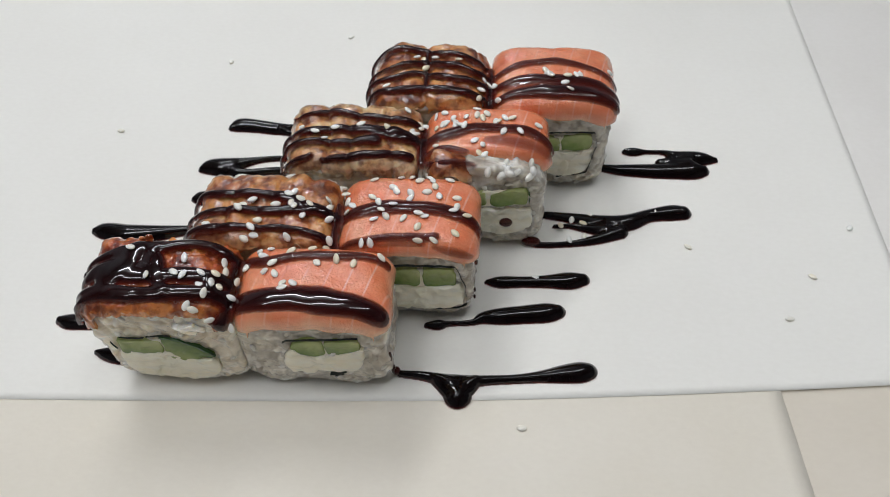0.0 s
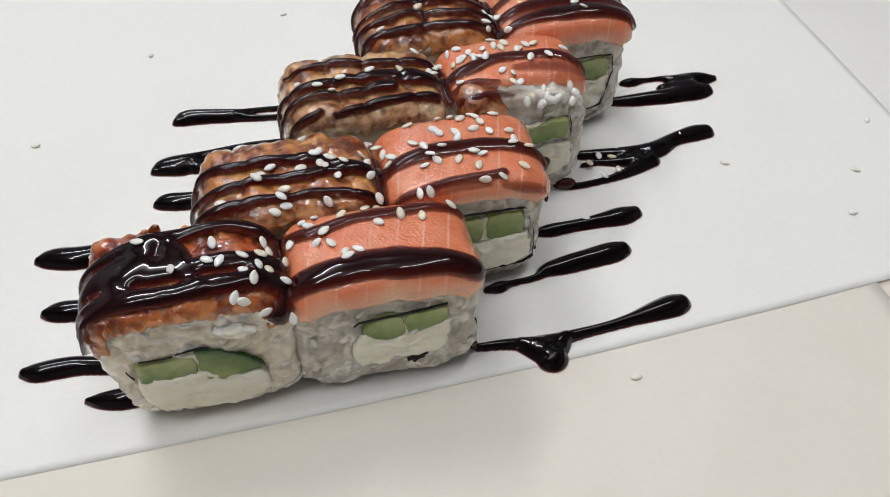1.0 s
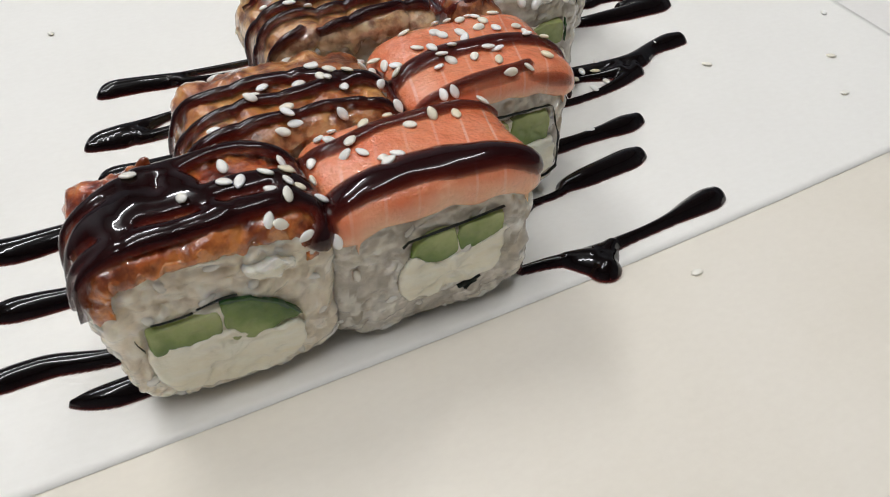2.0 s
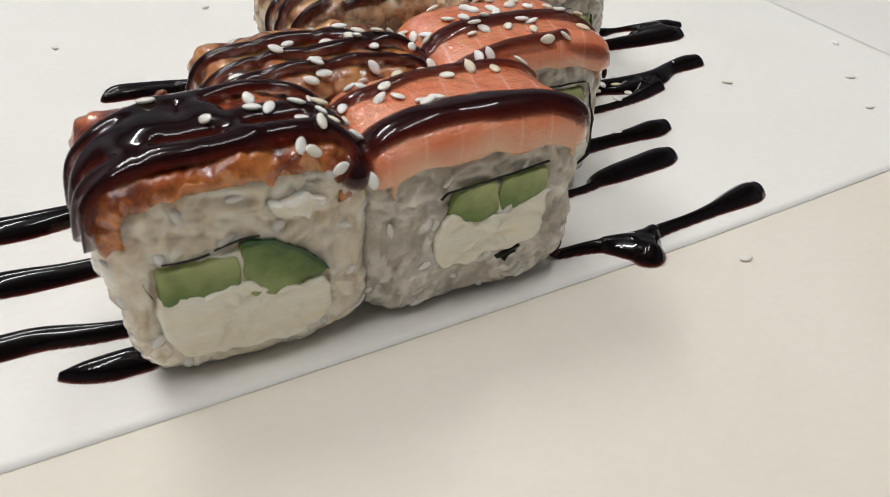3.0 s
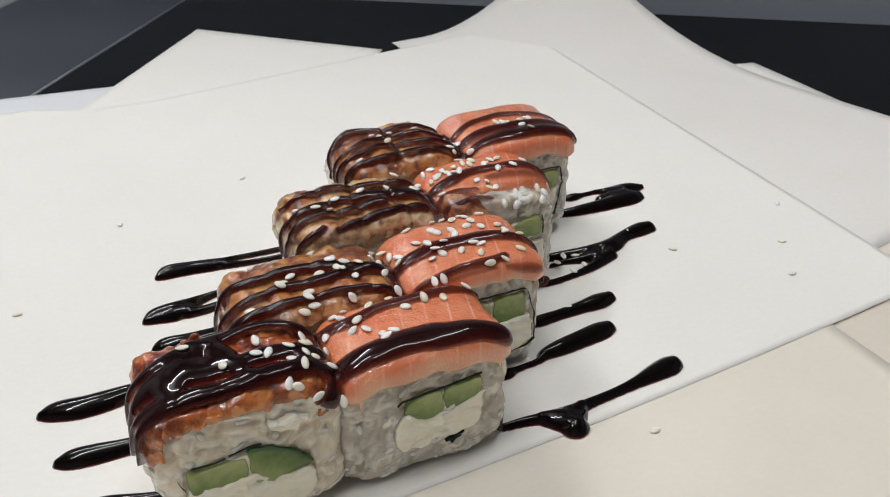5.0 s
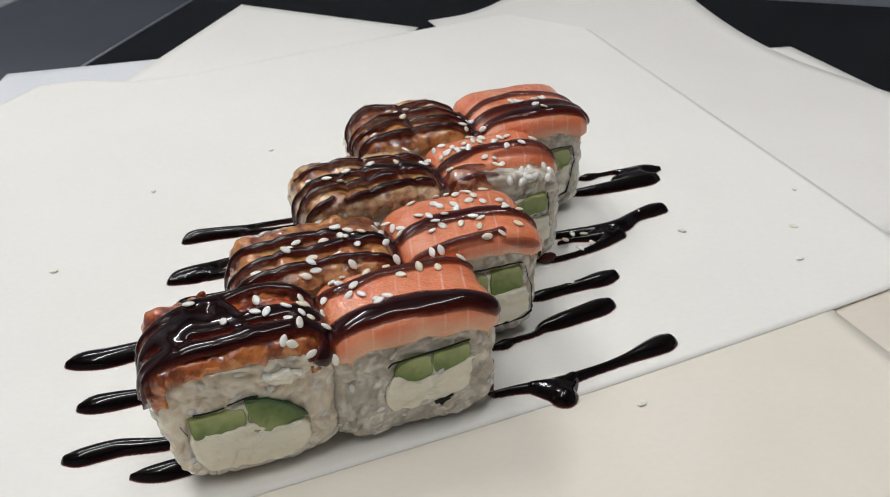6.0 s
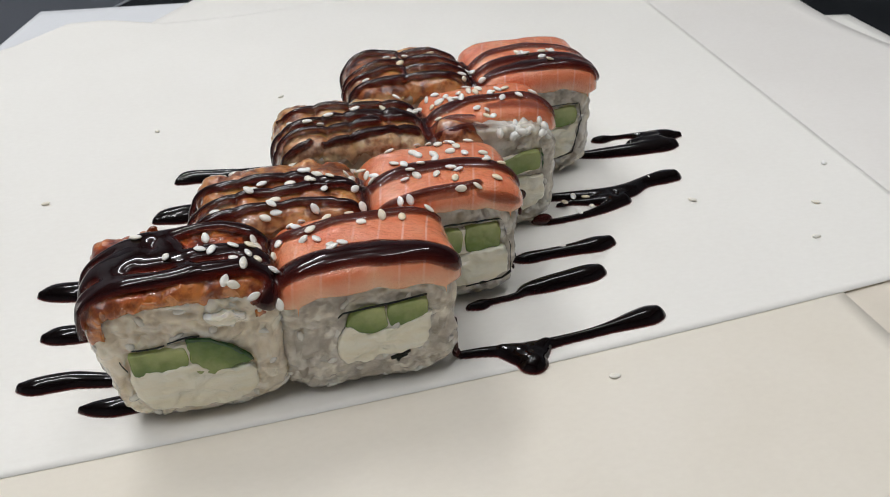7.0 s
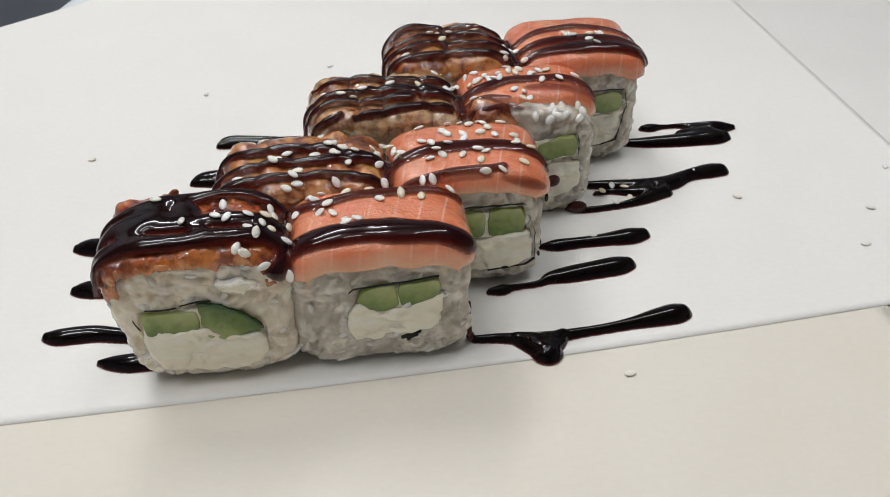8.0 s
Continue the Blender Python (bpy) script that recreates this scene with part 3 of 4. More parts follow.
def soft_grains(flat, nrm, seed, count=1500):
    """Cooked grains pressed into one another: a rise at each place, 0 to about 1, and a tone of its own for each grain."""
    rng = np.random.default_rng(int(seed * 10))
    pick = rng.choice(len(flat), count)
    centre = flat[pick]
    along = np.cross(nrm[pick], rng.normal(0, 1, (count, 3)))
    along /= np.linalg.norm(along, axis=1, keepdims=True)
    size = rng.uniform(0.6, 1.0, count)
    shade = rng.uniform(0, 1, count)
    rise, tone = np.zeros(len(flat)), np.zeros(len(flat))
    flat, centre, along = (x.astype(np.float32) for x in (flat, centre, along))
    for k in range(0, len(flat), 2000):
        here = flat[k : k + 2000]
        low, high = here.min(0) - 0.3, here.max(0) + 0.3
        near = np.flatnonzero(((centre > low) & (centre < high)).all(1))
        d = here[:, None] - centre[None, near]
        par = (d * along[None, near]).sum(-1)
        q = ((d * d).sum(-1) - par**2) / 0.082**2 + par**2 / 0.18**2
        e = np.clip(1 - 0.5 * q, 0, 1) * size[near]
        rise[k : k + 2000] = (e**9).sum(1) ** (1 / 9)
        w = e**12 + 1e-14
        tone[k : k + 2000] = (w * shade[near]).sum(1) / w.sum(1)
    return np.clip(rise, 0.25, 1.15), tone


def covered(x, z, outlines):
    """Whether each place of the cut face lies within one of the fillings."""
    out = np.zeros(len(x), bool)
    for o in outlines:
        hit = np.zeros(len(x), bool)
        for (ax, az), (bx, bz) in zip(o, o[1:] + o[:1]):
            if az != bz:
                hit ^= ((az > z) != (bz > z)) & (x < ax + (z - az) * (bx - ax) / (bz - az))
        out |= hit
    return out


def rice_body(x0, x1, y0, y1, top, parent, base, seed, tuck=0.0, mat=None, outlines=()):
    """The block of pressed rice: rounded, with grains standing out of its faces."""
    cx, cz, hw, hh = (x0 + x1) / 2, top / 2, (x1 - x0) / 2, top / 2
    a = np.linspace(0, 2 * math.pi, 380, endpoint=False)
    power = 4.2
    ox = np.sign(np.cos(a)) * np.abs(np.cos(a)) ** (2 / power)
    oz = np.sign(np.sin(a)) * np.abs(np.sin(a)) ** (2 / power)
    r = 0.26
    rings = [(s, y0) for s in np.linspace(0.03, 0.84, 56)]
    rings += [(1 - r * (1 - math.sin(radians(d))) / 1.55, y0 + r * (1 - math.cos(radians(d)))) for d in range(10, 91, 10)]
    rings += [(1.0, y) for y in np.linspace(y0 + r, y1 - r, int((y1 - y0) / 0.035))[1:-1]]
    rings += [(1 - r * (1 - math.sin(radians(d))) / 1.55, y1 - r * (1 - math.cos(radians(d)))) for d in range(90, 9, -10)]
    rings += [(s, y1) for s in np.linspace(0.84, 0.1, 5)]
    p = np.array([np.stack([cx + hw * s * ox, np.full_like(ox, y), cz + hh * s * oz], -1) for s, y in rings])
    flat = p.reshape(-1, 3)
    swell = fuzz(flat, 0.9, seed)
    out = np.stack([flat[:, 0] - cx, (flat[:, 1] - (y0 + y1) / 2) * 1.2, flat[:, 2] - cz], -1)
    nrm = normals_of(p).reshape(-1, 3)
    nrm *= np.sign((nrm * out).sum(1, keepdims=True) + 1e-9)
    rise, tone = soft_grains(flat, nrm, seed)
    clump = lumps(flat, 0.30, seed) - 0.5
    flat = flat + nrm * (0.085 * rise - 0.075 + 0.06 * swell + 0.04 * clump)[:, None]
    low = np.clip(1 - flat[:, 2] / 1.3, 0, 1) ** 2
    flat[:, 1] += 0.12 * low * np.clip((y0 + 0.8 - flat[:, 1]) / 0.8, 0, 1)
    flat[:, 0] += tuck * np.clip(1 - flat[:, 2] / 2.7, 0, 1) * np.clip((x0 + 1.2 - flat[:, 0]) / 1.2, 0, 1)
    filled = (nrm[:, 1] < -0.6) & covered(flat[:, 0], flat[:, 2], outlines)
    flat[filled, 1] = np.maximum(flat[filled, 1], y0 + 0.07)
    flat[:, 2] = np.maximum(flat[:, 2], 0.0)
    n, m = len(rings), len(a)
    faces = [(i * m + j, i * m + (j + 1) % m, (i + 1) * m + (j + 1) % m, (i + 1) * m + j) for i in range(n - 1) for j in range(m)]
    faces += [tuple(range(m)), tuple(range((n - 1) * m, n * m))[::-1]]
    part("rice", flat, faces, mat, parent, base=base, film=tone)
    return flat, nrm


def grain_shape(segments=7, rows=5):
    v = [(0, 0, -1)]
    for i in range(1, rows):
        z = -math.cos(math.pi * i / rows)
        for j in range(segments):
            b = 2 * math.pi * j / segments
            v.append((math.sin(math.pi * i / rows) * math.cos(b), math.sin(math.pi * i / rows) * math.sin(b), z))
    v.append((0, 0, 1))
    f = [(0, 1 + (j + 1) % segments, 1 + j) for j in range(segments)]
    for i in range(rows - 2):
        for j in range(segments):
            a, b = 1 + i * segments + j, 1 + i * segments + (j + 1) % segments
            f.append((a, b, b + segments, a + segments))
    last = 1 + (rows - 2) * segments
    f += [(last + j, last + (j + 1) % segments, len(v) - 1) for j in range(segments)]
    return np.array(v), f


GRAIN_V, GRAIN_F = grain_shape()


def grains(places, parent, base, rng, size=(0.068, 0.055, 0.165), label="", mat=RICE):
    """Single cooked grains at (place, outward normal), each lying along the surface."""
    verts, faces = [], []
    for place, out in places:
        out = Vector(out).normalized()
        side = out.cross(Vector((rng.uniform(-1, 1), rng.uniform(-1, 1), rng.uniform(-1, 1)))).normalized()
        turn = np.array([out.cross(side), out, side]).T
        scale = np.array(size) * rng.uniform(0.8, 1.2, 3)
        faces += [tuple(k + len(verts) * len(GRAIN_V) for k in f) for f in GRAIN_F]
        verts.append((GRAIN_V * scale) @ turn.T + place)
    tone = np.repeat(rng.uniform(0.3, 1, len(verts)), len(GRAIN_V))
    ob = part("loose_rice", np.concatenate(verts), faces, mat, parent, label, base, film=tone)
    return tagged(ob, kind="stuff")


def plug(name, outline, y, mat, parent, base, proud=0.04, depth=0.5, seed=0.0, label="", rough=0.012, green=0.0):
    """A filling seen end-on: a rounded bar with this outline (x, z), its cut end standing a little proud of the rice."""
    o = respace(np.concatenate([(q := rounded(outline, 2)), q[:1]]), 0.05)[:-1]
    c = o.mean(0)
    rings = [(1.0, y + depth), (1.0, y - proud + 0.06), (0.985, y - proud + 0.025), (0.95, y - proud)] + [(s, y - proud - 0.01 * (1 - s)) for s in (0.9, 0.84, 0.76, 0.68, 0.6, 0.5, 0.4, 0.3, 0.2, 0.1, 0.03)]
    p = np.array([np.stack([c[0] + s * (o[:, 0] - c[0]), np.full(len(o), yy), c[1] + s * (o[:, 1] - c[1])], -1) for s, yy in rings])
    n, m = p.shape[:2]
    flat = p.reshape(-1, 3)
    flat[:, 1] -= rough * fuzz(flat, 0.18, seed) + 1.4 * rough * fuzz(flat, 0.6, seed + 2)
    flat[:, 0] += rough * 2.0 * fuzz(flat, 0.3, seed + 5)
    flat[:, 2] += rough * 2.0 * fuzz(flat, 0.3, seed + 9)
    faces = [(i * m + j, i * m + (j + 1) % m, (i + 1) * m + (j + 1) % m, (i + 1) * m + j) for i in range(n - 1) for j in range(m)]
    faces += [tuple(range(m)), tuple(range((n - 1) * m, n * m))]
    span = o.max(0) - o.min(0)
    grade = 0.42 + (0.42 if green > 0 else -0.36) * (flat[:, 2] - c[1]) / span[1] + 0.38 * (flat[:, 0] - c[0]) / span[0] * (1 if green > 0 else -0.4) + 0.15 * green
    return part(name, flat, faces, mat, parent, label, base, film=np.clip(grade, 0, 1))


def ribbon(name, line, y, wide, mat, parent, base, proud=0.02, seed=0.0, label="", broken=1.4):
    """A thin upright strip that follows a line (x, z) on the cut face."""
    q = respace(np.array(line, float), 0.06)
    t = np.gradient(q, axis=0)
    t /= np.linalg.norm(t, axis=1, keepdims=True)
    side = np.stack([-t[:, 1], t[:, 0]], -1)
    z0 = np.concatenate([q, 0 * q[:, :1]], 1)
    w = wide * np.clip(0.35 + 0.35 * (1.4 - broken) + broken * fuzz(z0, 0.2, seed), 0.02, 2.2)
    w[0] = w[-1] = 0.004
    q = q + side * (0.02 * fuzz(z0, 0.3, seed + 4))[:, None]
    rows = []
    for k in range(len(q)):
        a, b = q[k] - side[k] * w[k] / 2, q[k] + side[k] * w[k] / 2
        rows.append([(a[0], y + 0.01, a[1]), (a[0], y - proud, a[1]), (b[0], y - proud, b[1]), (b[0], y + 0.01, b[1])])
    p = np.array(rows).reshape(-1, 3)
    faces = [(4 * i + j, 4 * i + (j + 1) % 4, 4 * i + 4 + (j + 1) % 4, 4 * i + 4 + j) for i in range(len(q) - 1) for j in range(4)]
    faces += [(0, 1, 2, 3), tuple(4 * (len(q) - 1) + j for j in (3, 2, 1, 0))]
    return part(name, p, faces, mat, parent, label, base, smooth=False)


# a row: x of the left end, the joint and the right end; y of front and back; tops of eel and salmon
ROWS = [
    dict(x=(-3.18, 0.0, 3.36), y=(0.12, 2.08), top=(3.14, 2.98), seed=1.0),
    dict(x=(-1.42, 1.95, 5.18), y=(2.12, 4.26), top=(2.98, 2.98), seed=2.0),
    dict(x=(0.32, 3.72, 6.88), y=(4.48, 6.70), top=(3.05, 3.04), seed=3.0),
    dict(x=(2.20, 5.34, 8.62), y=(6.66, 9.14), top=(3.16, 3.10), seed=4.0),
]


# what fills each roll, as outlines (x, z) on its cut face
EEL_FILL = [[(-2.66, 1.86), (-1.60, 2.02), (-1.2, 1.96), (-0.85, 1.70), (-0.50, 1.30), (-0.52, 0.72), (-0.72, 0.46), (-2.50, 0.40), (-2.70, 0.9)]]
FILLS = [
    (0, [(1.22, 1.76), (1.02, 1.52), (0.94, 1.15), (1.06, 0.80), (1.35, 0.76), (1.7, 0.87), (2.1, 0.90), (2.5, 0.98), (2.72, 1.18), (2.77, 1.74), (2.05, 1.47), (1.4, 1.58)], [(1.26, 2.00), (1.89, 2.05), (1.91, 1.55), (1.55, 1.46), (1.14, 1.64)], [(1.91, 2.04), (2.64, 2.13), (2.70, 1.70), (2.3, 1.58), (1.93, 1.53)]),
    (1, [(2.9, 1.45), (2.9, 0.6), (3.9, 0.55), (4.7, 0.66), (4.86, 1.0), (4.75, 1.5), (3.9, 1.36)], [(3.1, 2.02), (3.80, 2.02), (3.84, 1.42), (3.08, 1.42)], [(3.86, 2.05), (4.58, 2.10), (4.70, 1.45), (3.88, 1.40)]),
] + [
    (2, [(4.7, 1.5), (4.7, 0.7), (5.6, 0.6), (6.4, 0.72), (6.45, 1.5), (5.6, 1.5)], [(4.5, 2.1), (5.3, 2.1), (5.3, 1.6), (4.5, 1.6)], [(5.36, 2.06), (6.28, 2.24), (6.34, 1.72), (5.38, 1.58)]),
    (3, [(6.5, 1.45), (6.5, 0.6), (7.2, 0.55), (8.0, 0.75), (8.12, 1.9), (8.02, 1.5), (7.2, 1.40)], [(6.5, 1.95), (7.2, 1.95), (7.2, 1.42), (6.5, 1.4)], [(7.24, 1.98), (8.02, 2.08), (8.02, 1.58), (7.24, 1.46)]),
]


def eel_piece(r):
    (x0, xj, _), (y0, y1), (top, _), seed = r["x"], r["y"], r["top"], r["seed"]
    base = ((x0 + xj) / 2, (y0 + y1) / 2, 0)
    pale = r["seed"] in (2.0, 3.0)
    words = "sushi roll piece topped with glazed grilled eel" + (", pale rice showing" if pale else "")
    ob = thing("sushi_piece", base, words, "sushi", "sushi rolls on the paper")
    skin = rice_body(x0 - 0.05, xj + 0.10, y0 + 0.03, y1 - 0.08, top - 0.20, ob, base, seed, 0.26, RICE, EEL_FILL if seed == 1.0 else ())
    prof = top_profile(x0, xj - 0.01, top, top - 0.85, 3.8)
    edge = edge_path(y0 - 0.02, y1, 0.36 if seed == 1.0 else 0.46)
    topping("eel_fillet", "eel", prof, edge, {1.0: EEL, 2.0: EEL_TAN, 3.0: EEL_PALE, 4.0: EEL_TAN}[seed], ob, base, seed + 20, "glazed brown grilled eel with charred edges", {1.0: 0.5, 2.0: 0.5, 3.0: 0.75, 4.0: 0.4}[seed])
    return ob, base, skin


def salmon_piece(r):
    (_, xj, x1), (y0, y1), (_, top), seed = r["x"], r["y"], r["top"], r["seed"]
    base = ((x1 + xj) / 2, (y0 + y1) / 2, 0)
    ob = thing("sushi_piece", base, "sushi roll piece topped with a raw salmon slice", "sushi", "sushi rolls on the paper")
    skin = rice_body(xj - 0.08, x1 - 0.07, y0 + 0.05, y1 - 0.08, top - 0.20, ob, base, seed + 50, 0.0, RICE_GREY, FILLS[int(seed) - 1][1:])
    prof = top_profile(xj + 0.01, x1, top, top - 0.62, 4.4, 0.06)
    edge = edge_path(y0 - 0.02 if seed != 3.0 else y0 + 0.46, y1, 0.50 if seed != 3.0 else 0.30)
    topping("salmon_slice", "salmon", prof, edge, SALMON, ob, base, seed + 30, "orange raw salmon slice with pale fat lines", 0.52 if seed == 1.0 else 0.26)
    return ob, base, skin


eels = [eel_piece(r) for r in ROWS]
salmons = [salmon_piece(r) for r in ROWS]

# fillings on the cut faces that show
ob, base, skin = eels[0]
y = ROWS[0]["y"][0] + 0.03
plug("cream_cheese", [(-2.66, 1.52), (-2.64, 0.95), (-2.50, 0.50), (-2.1, 0.40), (-1.0, 0.36), (-0.66, 0.50), (-0.56, 0.72), (-0.58, 1.28), (-0.95, 1.20), (-1.25, 1.22), (-1.5, 1.42), (-1.66, 1.42), (-1.8, 1.36), (-2.2, 1.42)], y, CHEESE, ob, base, 0.06, 0.8, 1, "thick white cream cheese filling", 0.04)
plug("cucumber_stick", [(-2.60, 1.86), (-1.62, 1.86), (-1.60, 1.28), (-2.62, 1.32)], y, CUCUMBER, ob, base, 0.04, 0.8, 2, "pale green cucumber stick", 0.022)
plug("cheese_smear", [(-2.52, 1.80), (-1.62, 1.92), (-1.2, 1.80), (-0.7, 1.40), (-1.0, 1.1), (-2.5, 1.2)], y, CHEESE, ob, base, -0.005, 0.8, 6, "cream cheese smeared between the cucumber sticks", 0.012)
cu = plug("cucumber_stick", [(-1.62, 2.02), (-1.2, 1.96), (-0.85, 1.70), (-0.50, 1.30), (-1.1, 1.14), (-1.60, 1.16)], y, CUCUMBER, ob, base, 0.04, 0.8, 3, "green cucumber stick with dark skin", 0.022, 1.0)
ribbon("skin", [(-1.60, 2.02), (-1.2, 1.95), (-0.85, 1.69), (-0.54, 1.33)], y, 0.075, CUCUMBER_SKIN, cu, base, 0.055, 3, "", 0.5)
for line in ([(-2.5, 1.95), (-2.2, 1.93), (-1.95, 1.96)], [(-1.9, 1.99), (-1.6, 2.06), (-1.35, 2.05)], [(-2.74, 1.75), (-2.66, 1.5)]):
    ribbon("nori", line, y, 0.016, NORI, ob, base, 0.03, 5 + line[0][0], "thin dark seaweed layer")

plug("rice_clump", [(-1.25, 2.50), (-1.15, 2.28), (-0.82, 2.20), (-0.5, 2.30), (-0.45, 2.48), (-0.8, 2.58)], y, RICE, ob, base, 0.075, 0.4, 41, "bright white clump of rice under the eel", 0.06, 3.0)

for k, cheese, cuc_a, cuc_b in FILLS:
    ob, base, skin = salmons[k]
    y = ROWS[k]["y"][0] + 0.03
    plug("cream_cheese", cheese, y, CHEESE, ob, base, 0.05, 0.8, 11 + k, "white cream cheese filling", 0.05)
    smear = [np.array(cuc_a[0]) + (0.07, -0.05), np.array(cuc_b[1]) + (-0.07, -0.06), np.array(cuc_b[2]) + (-0.05, -0.08), np.array(cuc_a[3]) + (0.07, -0.08)]
    plug("cheese_smear", smear, y, CHEESE, ob, base, -0.005, 0.8, 23 + k, "cream cheese smeared between the cucumber sticks", 0.012)
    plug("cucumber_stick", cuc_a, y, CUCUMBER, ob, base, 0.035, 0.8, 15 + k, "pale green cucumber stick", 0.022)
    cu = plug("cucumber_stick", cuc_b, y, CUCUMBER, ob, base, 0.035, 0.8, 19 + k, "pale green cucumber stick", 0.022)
    a, b = np.array(cuc_b[1]), np.array(cuc_b[2])
    if k == 2:
        ribbon("skin", [a + (0.02, 0), (a + b) / 2 + (0.04, 0), b + (0.02, 0)], y, 0.12, CUCUMBER_SKIN, cu, base, 0.05, k)
    top_l, top_r = np.array(cuc_a[0]) + (-0.1, 0.10), np.array(cuc_b[1]) + (0.05, 0.06)
    low_r, low_l = np.array(cheese[4]) + (0.03, -0.25), np.array(cheese[2]) + (0, -0.04)
    upper = [top_l, (top_l + top_r) / 2 + (0, 0.03), top_r]
    lower = [np.array(cuc_b[2]) + (0.16, 0.0), low_r, np.array(cheese[3]) + (0, -0.06), low_l]
    if k in (1, 3):
        ribbon("nori", upper + lower, y, 0.013, NORI, ob, base, 0.05, 7 + k, "thin dark seaweed layer", 2.2)
    elif k == 0:
        ribbon("nori", [(1.03, 1.95), (1.12, 2.04), (1.5, 2.07), (1.9, 2.09), (2.3, 2.13), (2.66, 2.19)], y, 0.014, NORI, ob, base, 0.04, 9.3, "thin dark seaweed layer", 2.4)
        for line in ([(1.92, 0.78), (2.08, 0.82), (2.30, 0.90)], [(2.02, 0.72), (2.16, 0.80), (2.24, 0.82)], [(2.06, 0.68), (2.12, 0.78)]):
            ribbon("nori_shred", line, y, 0.05, NORI, ob, base, 0.085, 33 + line[0][0], "crumpled scrap of dark seaweed", 1.2)


def rice_cover(skin, sides, outlines, z1, rng, gap):
    """Places for grains, evenly strewn over the named sides of a block of rice: F front, R right, L left."""
    p, n = skin
    front = n[:, 1] < -0.55
    ok = np.zeros(len(p), bool)
    for side, here in (("F", front), ("R", n[:, 0] > 0.5), ("L", n[:, 0] < -0.5)):
        if side in sides:
            ok |= here
    ok &= (p[:, 2] > 0.06) & (p[:, 2] < z1) & ~(front & covered(p[:, 0], p[:, 2], outlines))
    taken, out = {}, []
    for k in rng.permutation(np.flatnonzero(ok)):
        q = p[k]
        cell = tuple(int(c // gap) for c in q)
        near = [o for dx in (-1, 0, 1) for dy in (-1, 0, 1) for dz in (-1, 0, 1) for o in taken.get((cell[0] + dx, cell[1] + dy, cell[2] + dz), ())]
        if all(((q - o) ** 2).sum() > gap * gap for o in near):
            taken.setdefault(cell, []).append(q)
            out.append((q - n[k] * rng.uniform(0.015, 0.04), n[k] + rng.normal(0, 0.18, 3)))
    return out


# a few grains that stand out of each block
rng = np.random.default_rng(5)
for k, r in enumerate(ROWS):
    ob, base, skin = eels[k]
    grains(rice_cover(skin, "F" if k == 0 else "L", EEL_FILL if k == 0 else [], 2.75, rng, 0.55), ob, base, rng, (0.072, 0.06, 0.135), mat=RICE_LOOSE)
    ob, base, skin = salmons[k]
    grains(rice_cover(skin, "FR", FILLS[k][1:], 2.6, rng, 0.6), ob, base, rng, (0.072, 0.06, 0.135), mat=RICE_LOOSE)
ob, base, skin = salmons[2]
grains([((rng.uniform(5.0, 6.78), rng.uniform(4.50, 4.86), 2.70 + rng.uniform(-0.08, 0.06)), (rng.normal(0, 0.4), -0.7, 1)) for _ in range(18)], ob, base, rng, (0.085, 0.07, 0.15), "plump white rice grains bared in front of the salmon", RICE_LOOSE)
ob, base, skin = eels[1]
grains([((rng.uniform(0.9, 1.9), rng.uniform(3.75, 4.15), 2.62 + rng.uniform(-0.2, 0.10)), (0.2, -0.2, 1)) for _ in range(40)] + [((rng.uniform(-0.9, 0.9), rng.uniform(3.95, 4.22), 2.72 + rng.uniform(-0.1, 0.06)), (0, 0.2, 1)) for _ in range(30)], ob, base, rng, (0.075, 0.06, 0.14), label="pale rice bared behind the eel", mat=RICE_LOOSE)

# the third roll carries a scrap of eel in front of its salmon
ob, base, skin = salmons[2]
prof = top_profile(3.80, 5.02, 3.02, 2.35, 2.6)
topping("eel_scrap", "scrap", prof, edge_path(4.40, 5.12, 0.34, 0.3), EEL_TAN, ob, base, 71.0, "small glazed scrap of brown eel")


# ---- sauce drizzled over each row ----
def islands(count, faces):
    """The faces sorted into connected pieces, scraps left out."""
    root = list(range(count))

    def find(k):
        while root[k] != k:
            root[k] = root[root[k]]
            k = root[k]
        return k

    for f in faces:
        for k in f[1:]:
            root[find(k)] = find(f[0])
    sets = {}
    for f in faces:
        sets.setdefault(find(f[0]), []).append(f)
    return [s for s in sets.values() if len(s) > 12]


